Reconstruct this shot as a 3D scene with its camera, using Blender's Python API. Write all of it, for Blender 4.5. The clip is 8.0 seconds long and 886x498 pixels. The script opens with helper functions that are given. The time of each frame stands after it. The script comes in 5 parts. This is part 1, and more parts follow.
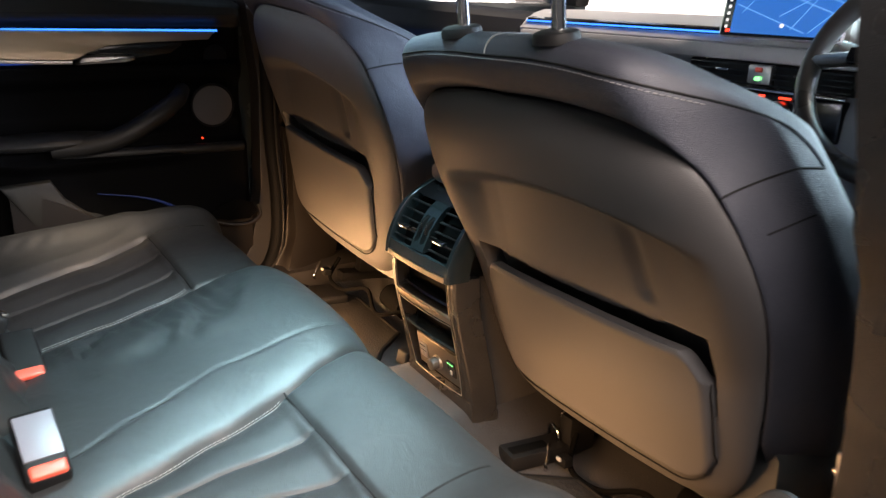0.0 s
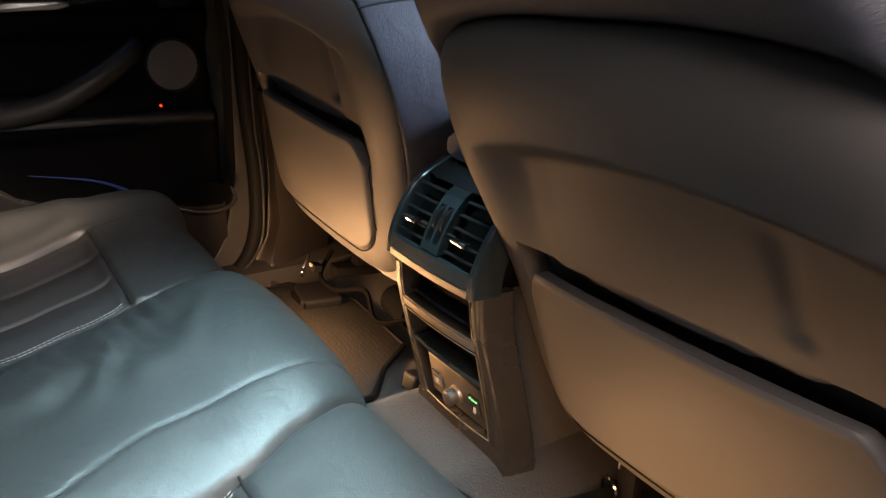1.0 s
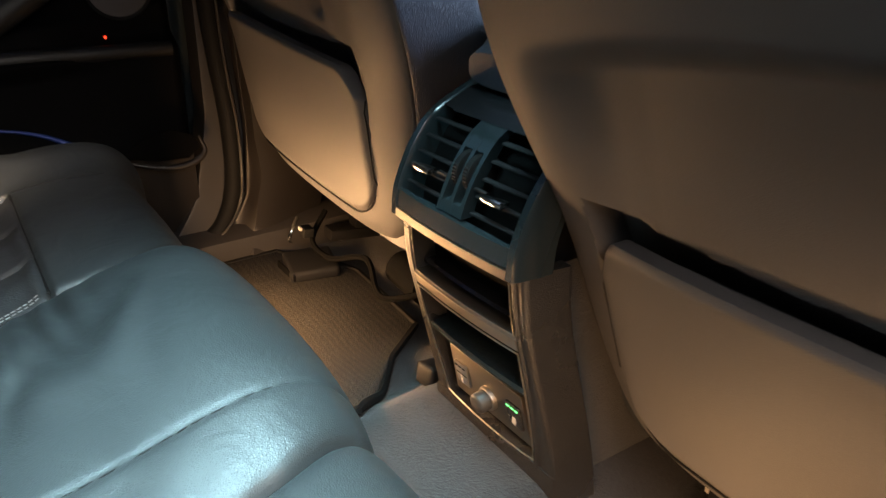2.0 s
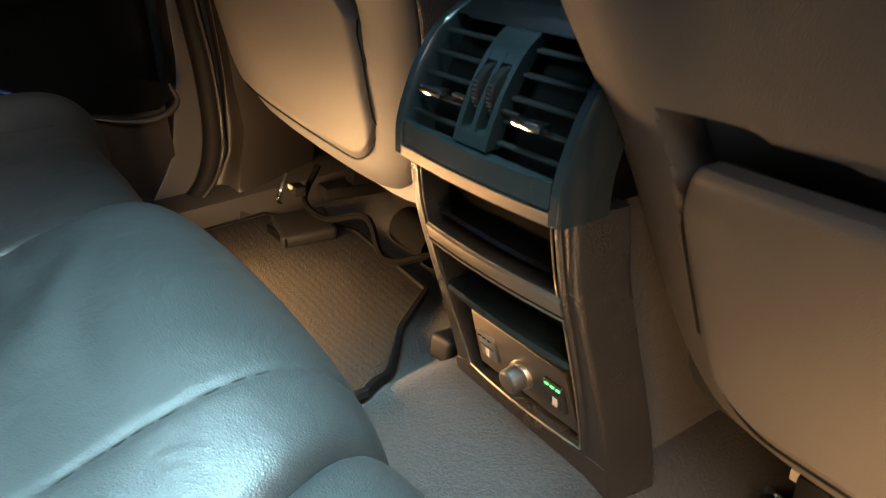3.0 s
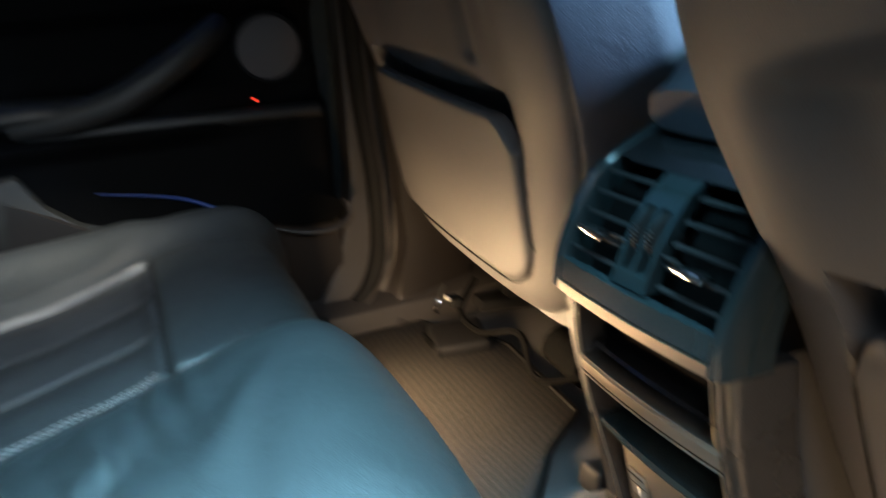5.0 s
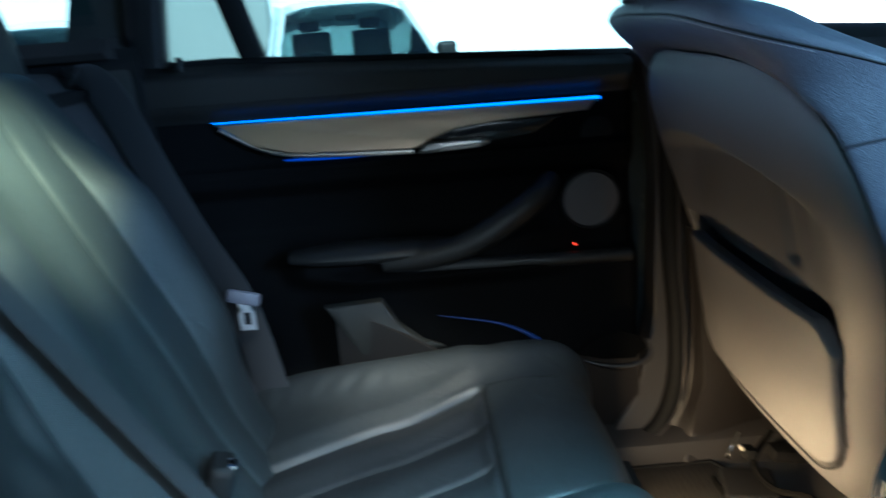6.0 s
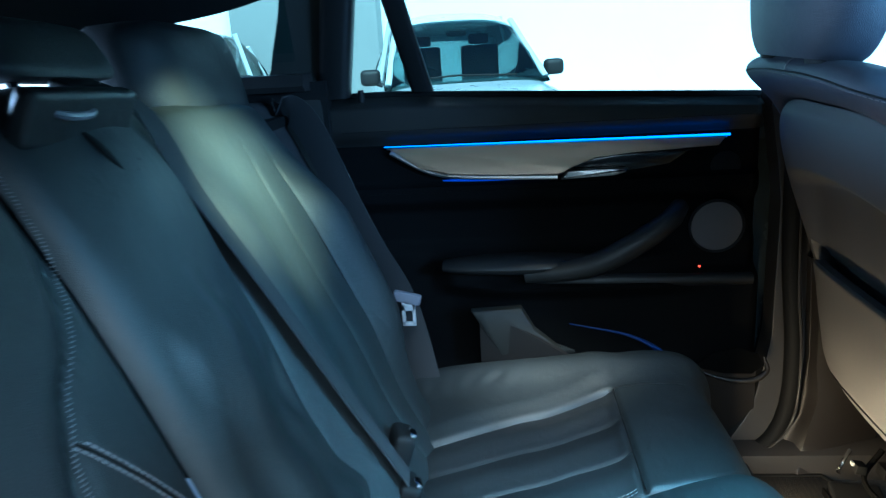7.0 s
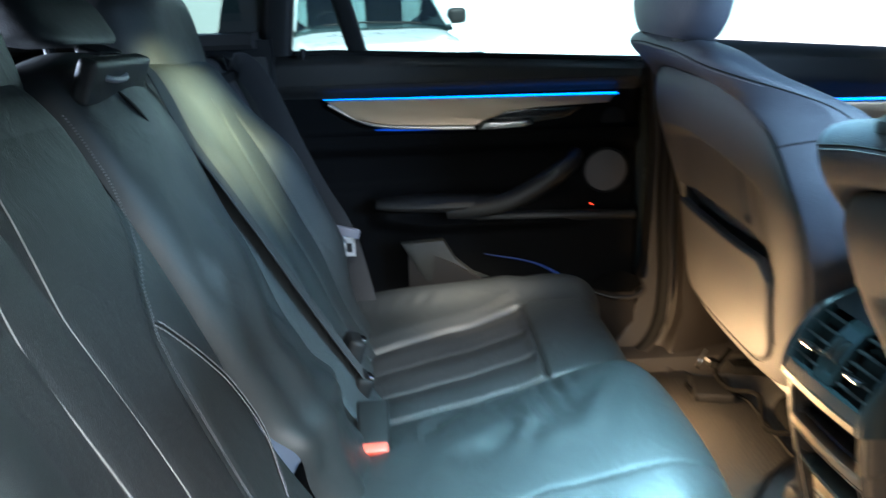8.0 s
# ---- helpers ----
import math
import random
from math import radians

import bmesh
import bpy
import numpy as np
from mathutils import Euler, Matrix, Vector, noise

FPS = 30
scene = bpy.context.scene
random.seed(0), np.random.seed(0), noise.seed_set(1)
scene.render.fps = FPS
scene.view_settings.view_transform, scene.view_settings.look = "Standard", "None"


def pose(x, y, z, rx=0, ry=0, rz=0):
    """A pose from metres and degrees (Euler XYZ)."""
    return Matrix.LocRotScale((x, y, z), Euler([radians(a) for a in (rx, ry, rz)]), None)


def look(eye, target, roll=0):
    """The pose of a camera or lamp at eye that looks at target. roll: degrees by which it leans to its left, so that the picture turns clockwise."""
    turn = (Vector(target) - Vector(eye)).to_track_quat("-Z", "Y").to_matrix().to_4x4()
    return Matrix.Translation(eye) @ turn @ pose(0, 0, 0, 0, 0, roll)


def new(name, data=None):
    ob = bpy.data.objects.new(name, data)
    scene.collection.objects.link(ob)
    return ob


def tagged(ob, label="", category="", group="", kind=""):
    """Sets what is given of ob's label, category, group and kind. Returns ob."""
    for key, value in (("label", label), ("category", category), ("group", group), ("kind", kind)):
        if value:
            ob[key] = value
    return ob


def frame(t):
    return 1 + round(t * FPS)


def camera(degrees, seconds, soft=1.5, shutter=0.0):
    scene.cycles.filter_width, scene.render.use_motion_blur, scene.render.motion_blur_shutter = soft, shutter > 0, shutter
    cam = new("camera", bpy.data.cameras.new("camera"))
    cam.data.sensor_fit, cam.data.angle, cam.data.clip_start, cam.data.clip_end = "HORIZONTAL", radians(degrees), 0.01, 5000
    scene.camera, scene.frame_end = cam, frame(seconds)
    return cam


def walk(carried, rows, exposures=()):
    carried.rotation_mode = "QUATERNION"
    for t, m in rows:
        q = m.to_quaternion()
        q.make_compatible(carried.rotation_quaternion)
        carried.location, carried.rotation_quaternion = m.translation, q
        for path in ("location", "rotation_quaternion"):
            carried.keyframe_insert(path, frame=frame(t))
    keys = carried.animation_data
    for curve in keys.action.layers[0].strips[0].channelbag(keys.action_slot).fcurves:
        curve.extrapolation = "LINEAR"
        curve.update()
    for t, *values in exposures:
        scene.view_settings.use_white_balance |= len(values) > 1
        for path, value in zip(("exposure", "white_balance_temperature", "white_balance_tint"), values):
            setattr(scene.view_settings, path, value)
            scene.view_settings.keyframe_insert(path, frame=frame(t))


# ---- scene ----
cam = camera(60.9, 8.0, soft=1.2, shutter=0.6)
PATH = [
    (0, (1.059, -0.653, 0.768), (-0.513, 0.406, 0.128), 1.6),
    (0.5, (0.909, -0.57, 0.734), (-0.651, 0.486, 0.062), 1.6),
    (1, (0.779, -0.493, 0.696), (-0.776, 0.547, -0.01), 1.2),
    (2.5, (0.487, -0.334, 0.573), (-1.015, 0.651, -0.308), -1.5),
    (3, (0.445, -0.314, 0.534), (-1.046, 0.666, -0.37), -2.6),
    (3.5, (0.417, -0.295, 0.479), (-1.065, 0.691, -0.433), -3.1),
    (4, (0.404, -0.273, 0.451), (-1.093, 0.735, -0.41), -3.3),
    (4.2, (0.406, -0.27, 0.457), (-1.109, 0.733, -0.378), -3.8),
    (5.3, (0.469, -0.332, 0.628), (-1.388, 0.156, 0.066), -4.7),
    (5.5, (0.481, -0.335, 0.665), (-1.418, -0.006, 0.132), -5.7),
    (5.7, (0.494, -0.362, 0.7), (-1.43, -0.146, 0.198), -5.0),
    (6, (0.525, -0.397, 0.733), (-1.423, -0.355, 0.28), -4.5),
    (6.5, (0.599, -0.44, 0.756), (-1.356, -0.578, 0.357), -3.8),
    (7, (0.69, -0.485, 0.778), (-1.258, -0.679, 0.37), -3.1),
    (7.5, (0.795, -0.517, 0.797), (-1.146, -0.655, 0.333), -2.4),
    (8, (0.916, -0.534, 0.812), (-1.005, -0.472, 0.26), -1.8),
]
# the clip's own exposure and white balance, warm at first and cooler by the door
BALANCE = [(0.0, 3.35, 7600, 23), (0.6, 3.15, 7700, 24), (1.0, 3.15, 7800, 25), (2.5, 3.3, 7100, 15), (3.5, 3.38, 7200, 14), (4.2, 3.38, 6800, 12), (5.5, 3.35, 5200, 1), (6.0, 3.3, 5100, -2), (7.0, 3.42, 4500, -8), (7.5, 3.5, 4900, -3), (8.0, 3.9, 6000, 6)]
walk(cam, [(t, look(eye, target, roll)) for t, eye, target, roll in PATH], BALANCE)

# ---- world, sun, lamps ----
world = bpy.data.worlds.new("sky")
scene.world = world
world.use_nodes = True
wn = world.node_tree
sky = wn.nodes.new("ShaderNodeTexSky")
sky.sky_type = "NISHITA"
sky.sun_disc = False
sky.sun_elevation = radians(48)
sky.sun_rotation = radians(75)
wn.links.new(sky.outputs[0], wn.nodes["Background"].inputs[0])
wn.nodes["Background"].inputs[1].default_value = 0.02
sun = new("sun", bpy.data.lights.new("sun", "SUN"))
sun.data.energy = 1.5
sun.data.angle = radians(20)
sun.data.color = (1.0, 0.96, 0.9)
sun.matrix_world = look((6, 1.5, 7), (0, 0, 0))
scene.view_settings.exposure = 3.0


def area_lamp(name, eye, target, size, power, color):
    lamp = new(name, bpy.data.lights.new(name, "AREA"))
    lamp.data.shape = "RECTANGLE"
    lamp.data.size, lamp.data.size_y = size
    lamp.data.energy, lamp.data.color = power, color
    lamp.matrix_world = look(eye, target)
    return lamp


WARM = (1.0, 0.61, 0.29)
area_lamp("footwell_light_left", (-0.29, -0.165, 0.145), (-0.24, 0.10, 0.155), (0.38, 0.06), 1.12, WARM)
area_lamp("footwell_light_right", (0.40, -0.145, 0.145), (0.43, 0.12, 0.09), (0.30, 0.06), 0.29, WARM)
# Unseen lamps added for the pools of light on left backrest and bolster.
area_lamp("backrest_spot", (-0.23, -0.36, 1.10), (-0.29, -0.85, 0.66), (0.06, 0.04), 0.135, (0.88, 0.95, 0.56)).data.spread = radians(31)
area_lamp("bolster_spot", (-0.27, -0.34, 1.10), (-0.56, -0.44, 0.29), (0.04, 0.04), 0.028, (1.0, 0.80, 0.54)).data.spread = radians(24)
# Added overhead fill for the cushions; no glass roof is seen there.
area_lamp("bench_overhead_fill", (0.16, -0.25, 1.165), (0.18, -0.25, 0.0), (0.36, 0.36), 0.70, (0.42, 0.84, 1.0)).data.spread = radians(52)
area_lamp("open_door_daylight", (0.93, -0.42, 0.98), (0.45, -0.50, 0.30), (0.80, 0.30), 1.3, (0.90, 0.91, 0.90)).data.spread = radians(92)
area_lamp("driver_window_daylight", (0.775, 0.80, 0.92), (-0.20, -0.10, 0.58), (0.40, 0.28), 0.62, (0.46, 0.68, 1.0)).data.spread = radians(60)
area_lamp("rear_window_daylight", (0.0, -1.58, 0.850), (0.0, 0.0, 0.62), (0.7, 0.13), 0.65, (0.70, 0.80, 1.0)).data.spread = radians(60)
area_lamp("windscreen_daylight", (0.42, 1.02, 0.94), (0.06, -0.20, 0.22), (0.80, 0.45), 1.45, (0.48, 0.80, 1.0)).data.spread = radians(50)


# ---- helpers ----
def part(name, bm, material, parent=None, label="", smooth=True):
    data = bpy.data.meshes.new(name)
    bm.to_mesh(data)
    bm.free()
    for poly in data.polygons:
        poly.use_smooth = smooth
    for m in material if isinstance(material, (list, tuple)) else [material]:
        data.materials.append(m)
    ob = new(name, data)
    if smooth:
        data.set_sharp_from_angle(angle=radians(42))
    if parent:
        ob.parent = parent
    if label:
        tagged(ob, label)
    return ob


CANT = Matrix.Rotation(radians(3.5), 4, "Y")


def cant(since):
    """Lays what was built since then onto the slope of the yard, on which the cabin leans."""
    for ob in [o for o in scene.objects if o not in since and not o.parent]:
        ob.matrix_basis = CANT @ ob.matrix_basis


def thing(name, label, category, group="", kind="", at=(0, 0, 0)):
    ob = new(name)
    ob.location = at
    ob.empty_display_size = 0.05
    return tagged(ob, label, category, group, kind)


def smooth(a, b, x):
    t = min(1.0, max(0.0, (x - a) / (b - a)))
    return t * t * (3 - 2 * t)


def bump(x, mid, w):
    return math.exp(-(((x - mid) / w) ** 2))


def mix(a, b, t):
    return a + (b - a) * t


def spline(points, n):
    """n + 1 points of a Catmull-Rom curve through the given ones."""
    pts = [Vector(p) for p in points]
    pts = [2 * pts[0] - pts[1]] + pts + [2 * pts[-1] - pts[-2]]
    out = []
    spans = len(pts) - 3
    for i in range(n + 1):
        f = i / n * spans
        k = min(int(f), spans - 1)
        t = f - k
        a, b, c, d = pts[k : k + 4]
        out.append(0.5 * (2 * b + (c - a) * t + (2 * a - 5 * b + 4 * c - d) * t * t + (3 * b - a - 3 * c + d) * t**3))
    return out


def table(rows, x):
    """Smooth value at x of a table of (x, value)."""
    if x <= rows[0][0]:
        return rows[0][1]
    for (x0, y0), (x1, y1) in zip(rows, rows[1:]):
        if x <= x1:
            t = (x - x0) / (x1 - x0)
            return y0 + (y1 - y0) * (t * t * (3 - 2 * t) * 0.5 + t * 0.5)
    return rows[-1][1]


def curve(rows, n=60):
    """The rows of a table laid on a smooth curve."""
    return [(p.x, p.y) for p in spline([(a, b, 0) for a, b in rows], n)]


def along(rows, x):
    """Value at x on such a curve."""
    if x <= rows[0][0]:
        return rows[0][1]
    for (x0, y0), (x1, y1) in zip(rows, rows[1:]):
        if x <= x1:
            return y0 + (y1 - y0) * (x - x0) / (x1 - x0)
    return rows[-1][1]


def sheet(nu, nv, f, back=None, bm=None):
    """A grid f(u, v), u and v from 0 to 1; back: a vector by which a second skin lies behind, with a closed rim."""
    bm = bm or bmesh.new()
    top = [[bm.verts.new(f(i / nu, j / nv)) for i in range(nu + 1)] for j in range(nv + 1)]
    for j in range(nv):
        for i in range(nu):
            bm.faces.new((top[j][i], top[j][i + 1], top[j + 1][i + 1], top[j + 1][i]))
    if back:
        b = Vector(back)
        rim = [(0, i) for i in range(nu)] + [(j, nu) for j in range(nv)] + [(nv, nu - i) for i in range(nu)] + [(nv - j, 0) for j in range(nv)]
        low = [bm.verts.new(top[j][i].co + b) for j, i in rim]
        n = len(rim)
        for k in range(n):
            j, i = rim[k]
            j2, i2 = rim[(k + 1) % n]
            bm.faces.new((top[j2][i2], top[j][i], low[k], low[(k + 1) % n]))
        bm.faces.new(low)
    bmesh.ops.recalc_face_normals(bm, faces=bm.faces)
    return bm


def loft(rings, bm=None, caps=True, closed=True):
    bm = bm or bmesh.new()
    made = [[bm.verts.new(p) for p in ring] for ring in rings]
    n = len(made[0])
    for a, b in zip(made, made[1:]):
        for k in range(n if closed else n - 1):
            bm.faces.new((a[k], a[(k + 1) % n], b[(k + 1) % n], b[k]))
    if caps:
        bm.faces.new(list(reversed(made[0])))
        bm.faces.new(made[-1])
    bmesh.ops.recalc_face_normals(bm, faces=bm.faces)
    return bm


def tube(points, radius, sides=8, bm=None, flat=1.0, caps=True):
    """A round bar along points; radius a number or a function of 0..1."""
    pts = [Vector(p) for p in points]
    rings = []
    up = Vector((0.13, 0.21, 0.97))
    for i, p in enumerate(pts):
        d = (pts[min(i + 1, len(pts) - 1)] - pts[max(i - 1, 0)]).normalized()
        a = d.cross(up).normalized()
        b = a.cross(d)
        r = radius(i / (len(pts) - 1)) if callable(radius) else radius
        rings.append([p + r * (math.cos(2 * math.pi * k / sides) * a + flat * math.sin(2 * math.pi * k / sides) * b) for k in range(sides)])
    return loft(rings, bm, caps)


def box(centre, size, bevel=0.0, turn=None, bm=None, segments=2):
    bm = bm or bmesh.new()
    made = bmesh.ops.create_cube(bm, size=1.0)["verts"]
    for v in made:
        v.co = Vector((v.co.x * size[0], v.co.y * size[1], v.co.z * size[2]))
    if bevel:
        edges = list({e for v in made for e in v.link_edges})
        got = bmesh.ops.bevel(bm, geom=edges, offset=bevel, segments=segments, profile=0.6, affect="EDGES")
        made = list({v for f in got["faces"] for v in f.verts} | {v for v in made if v.is_valid})
    m = Matrix.Translation(centre) @ (turn.to_4x4() if turn else Matrix())
    for v in made:
        v.co = m @ v.co
    return bm


def disc(centre, axis, radius, depth, sides=32, edge=0.0, bm=None, top=1.0):
    """A round plate or knob that stands out along axis from centre, with a rounded rim."""
    q = Vector(axis).to_track_quat("Z", "Y").to_matrix()
    c = Vector(centre)
    prof = [(radius, 0), (radius, depth - edge), (radius * top - edge * 0.3, depth - edge * 0.3), (radius * top - edge, depth)] if edge else [(radius, 0), (radius * top, depth)]
    rings = [[c + q @ Vector((r * math.cos(2 * math.pi * k / sides), r * math.sin(2 * math.pi * k / sides), h)) for k in range(sides)] for r, h in prof]
    return loft(rings, bm)


def plate(outline, depth, place, bevel=0.002, bm=None):
    """A flat piece with the 2D outline, thickness depth, rounded front edge; place(a, b, h) gives the point."""
    cx = sum(p[0] for p in outline) / len(outline)
    cy = sum(p[1] for p in outline) / len(outline)

    def inset(k):
        out = []
        n = len(outline)
        for i in range(n):
            p, q, r = Vector(outline[i - 1]), Vector(outline[i]), Vector(outline[(i + 1) % n])
            e = (r - p)
            nrm = Vector((-e.y, e.x)).normalized() if e.length else Vector((0, 0))
            if nrm.dot(Vector((cx, cy)) - q) < 0:
                nrm = -nrm
            out.append(q + nrm * k)
        return out

    rings = [[place(p[0], p[1], 0) for p in outline], [place(p[0], p[1], depth - bevel) for p in outline]]
    rings += [[place(p.x, p.y, depth - bevel * 0.3) for p in inset(bevel * 0.3)], [place(p.x, p.y, depth) for p in inset(bevel)]]
    return loft(rings, bm)


def rounded(x0, y0, x1, y1, r, n=6):
    out = []
    for cx, cy, a in ((x1 - r, y1 - r, 0), (x0 + r, y1 - r, 90), (x0 + r, y0 + r, 180), (x1 - r, y0 + r, 270)):
        out += [(cx + r * math.cos(radians(a + 90 * k / n)), cy + r * math.sin(radians(a + 90 * k / n))) for k in range(n + 1)]
    return out


def stitches(points, step=0.006, length=0.0042, radius=0.0007, bm=None):
    """Short threads along a line of points."""
    bm = bm or bmesh.new()
    pts = [Vector(p) for p in points]
    run = [0.0]
    for a, b in zip(pts, pts[1:]):
        run.append(run[-1] + (b - a).length)

    def at(s):
        for k in range(len(pts) - 1):
            if s <= run[k + 1]:
                return pts[k].lerp(pts[k + 1], (s - run[k]) / max(1e-9, run[k + 1] - run[k]))
        return pts[-1]

    s = 0.0
    while s + length < run[-1]:
        tube([at(s), at(s + length / 2), at(s + length)], radius, 4, bm)
        s += step
    return bm


def strap(points, side, width, thick, bm=None):
    """A flat webbing band along points, with its width along side."""
    pts = [Vector(p) for p in points]
    rings = []
    for i, p in enumerate(pts):
        d = (pts[min(i + 1, len(pts) - 1)] - pts[max(i - 1, 0)]).normalized()
        s = Vector(side(i / (len(pts) - 1)) if callable(side) else side)
        s = (s - d * s.dot(d)).normalized()
        n = d.cross(s)
        w, h = width / 2, thick / 2
        rings.append([p + s * a * w + n * b * h for a, b in ((-1, -0.6), (-0.9, -1), (0.9, -1), (1, -0.6), (1, 0.6), (0.9, 1), (-0.9, 1), (-1, 0.6))])
    return loft(rings, bm)


# ---- materials ----
def material(name, color, rough=0.5, metal=0.0, vary=0.25, grain=300.0, relief=0.15, deep=0.001, kind="noise", spec=0.5, patch=6.0, sheen=0.0, rough_vary=0.12, coat=0.0, crease=0.0):
    """A surface with blotches at hand size and a fine relief at grain size."""
    m = bpy.data.materials.new(name)
    m.use_nodes = True
    t = m.node_tree
    b = t.nodes["Principled BSDF"]
    b.inputs["Metallic"].default_value = metal
    b.inputs["Specular IOR Level"].default_value = spec
    if sheen:
        b.inputs["Sheen Weight"].default_value = sheen
        b.inputs["Sheen Roughness"].default_value = 0.6
    if coat:
        b.inputs["Coat Weight"].default_value = coat
        b.inputs["Coat Roughness"].default_value = 0.08
    co = t.nodes.new("ShaderNodeTexCoord")
    big = t.nodes.new("ShaderNodeTexNoise")
    big.inputs["Scale"].default_value = patch
    big.inputs["Detail"].default_value = 6
    t.links.new(co.outputs["Object"], big.inputs["Vector"])
    ramp = t.nodes.new("ShaderNodeMix")
    ramp.data_type = "RGBA"
    ramp.inputs["A"].default_value = (*[c * (1 - vary) for c in color], 1)
    ramp.inputs["B"].default_value = (*[min(1, c * (1 + vary)) for c in color], 1)
    t.links.new(big.outputs["Fac"], ramp.inputs["Factor"])
    if kind == "voronoi":
        fine = t.nodes.new("ShaderNodeTexVoronoi")
        fine.feature = "DISTANCE_TO_EDGE"
        height = fine.outputs["Distance"]
    else:
        fine = t.nodes.new("ShaderNodeTexNoise")
        fine.inputs["Detail"].default_value = 3
        height = fine.outputs["Fac"]
    fine.inputs["Scale"].default_value = grain
    t.links.new(co.outputs["Object"], fine.inputs["Vector"])
    if kind in ("pile", "rows"):
        fine.inputs["Detail"].default_value = 7
        fine.inputs["Roughness"].default_value = 0.72
        pile = t.nodes.new("ShaderNodeMix")
        pile.data_type = "RGBA"
        pile.blend_type = "MULTIPLY"
        pile.inputs["Factor"].default_value = 0.8
        t.links.new(ramp.outputs["Result"], pile.inputs["A"])
        tuft = t.nodes.new("ShaderNodeMapRange")
        tuft.inputs["From Min"].default_value, tuft.inputs["From Max"].default_value = 0.34, 0.66
        tuft.inputs["To Min"].default_value, tuft.inputs["To Max"].default_value = 0.12, 1.25
        t.links.new(fine.outputs["Fac"], tuft.inputs["Value"])
        t.links.new(tuft.outputs["Result"], pile.inputs["B"])
        last = pile
        if kind == "rows":
            rows = t.nodes.new("ShaderNodeTexWave")
            rows.bands_direction = "Y"
            rows.inputs["Scale"].default_value = 30
            rows.inputs["Distortion"].default_value = 1.6
            rows.inputs["Detail Scale"].default_value = 3
            t.links.new(co.outputs["Object"], rows.inputs["Vector"])
            last = t.nodes.new("ShaderNodeMix")
            last.data_type = "RGBA"
            last.blend_type = "MULTIPLY"
            last.inputs["Factor"].default_value = 0.65
            t.links.new(pile.outputs["Result"], last.inputs["A"])
            t.links.new(rows.outputs["Color"], last.inputs["B"])
        t.links.new(last.outputs["Result"], b.inputs["Base Color"])
    else:
        t.links.new(ramp.outputs["Result"], b.inputs["Base Color"])
    rr = t.nodes.new("ShaderNodeMapRange")
    rr.inputs["To Min"].default_value = max(0.02, rough - rough_vary)
    rr.inputs["To Max"].default_value = min(1, rough + rough_vary)
    t.links.new(big.outputs["Fac"], rr.inputs["Value"])
    t.links.new(rr.outputs["Result"], b.inputs["Roughness"])
    if relief:
        bp = t.nodes.new("ShaderNodeBump")
        bp.inputs["Strength"].default_value = relief
        bp.inputs["Distance"].default_value = deep
        t.links.new(height, bp.inputs["Height"])
        t.links.new(bp.outputs["Normal"], b.inputs["Normal"])
    if crease:
        soft = t.nodes.new("ShaderNodeTexNoise")
        soft.inputs["Scale"].default_value = 26
        soft.inputs["Detail"].default_value = 4
        soft.inputs["Distortion"].default_value = 1.2
        t.links.new(co.outputs["Object"], soft.inputs["Vector"])
        fold = t.nodes.new("ShaderNodeBump")
        fold.inputs["Strength"].default_value = crease
        fold.inputs["Distance"].default_value = 0.006
        t.links.new(soft.outputs["Fac"], fold.inputs["Height"])
        t.links.new(fold.outputs["Normal"], bp.inputs["Normal"])
    return m


def glow(name, color, strength):
    m = bpy.data.materials.new(name)
    m.use_nodes = True
    b = m.node_tree.nodes["Principled BSDF"]
    b.inputs["Base Color"].default_value = (*[c * 0.2 for c in color], 1)
    b.inputs["Emission Color"].default_value = (*color, 1)
    b.inputs["Emission Strength"].default_value = strength * 0.25
    return m


def glass(name, tint):
    m = bpy.data.materials.new(name)
    m.use_nodes = True
    t = m.node_tree
    t.nodes.remove(t.nodes["Principled BSDF"])
    clear, gloss, blend, fr = (t.nodes.new("ShaderNode" + k) for k in ("BsdfTransparent", "BsdfGlossy", "MixShader", "Fresnel"))
    clear.inputs["Color"].default_value = (*tint, 1)
    gloss.inputs["Roughness"].default_value = 0.02
    fr.inputs["IOR"].default_value = 1.45
    t.links.new(fr.outputs[0], blend.inputs[0])
    t.links.new(clear.outputs[0], blend.inputs[1])
    t.links.new(gloss.outputs[0], blend.inputs[2])
    t.links.new(blend.outputs[0], t.nodes["Material Output"].inputs["Surface"])
    return m


LEATHER = material("black_leather", (0.018, 0.0205, 0.0215), 0.48, spec=0.54, grain=520, relief=0.4, deep=0.0008, kind="voronoi", patch=9, crease=0.20)
LEATHER_SEAT = material("seat_back_leatherette", (0.032, 0.035, 0.047), 0.52, grain=520, relief=0.75, deep=0.001, kind="voronoi", patch=9, crease=0.16)
PANEL = material("seat_panel_leatherette", (0.064, 0.061, 0.062), 0.6, grain=560, relief=0.4, deep=0.0008, kind="voronoi", patch=8)
PLASTIC = material("black_grained_plastic", (0.007, 0.007, 0.0075), 0.6, grain=900, relief=0.3, deep=0.0004, patch=8, spec=0.25)
TRIM = material("dark_grey_plastic", (0.026, 0.024, 0.023), 0.5, grain=900, relief=0.35, deep=0.0004, patch=8)
GLOSS = material("gloss_black_plastic", (0.010, 0.010, 0.011), 0.16, relief=0.0, patch=12, rough_vary=0.05)
RUBBER = material("black_rubber", (0.006, 0.006, 0.006), 0.7, relief=0.1, spec=0.15)
CARPET = material("grey_carpet", (0.019, 0.017, 0.018), 0.95, kind="pile", grain=300, relief=1.0, deep=0.003, spec=0.1, sheen=0.2)
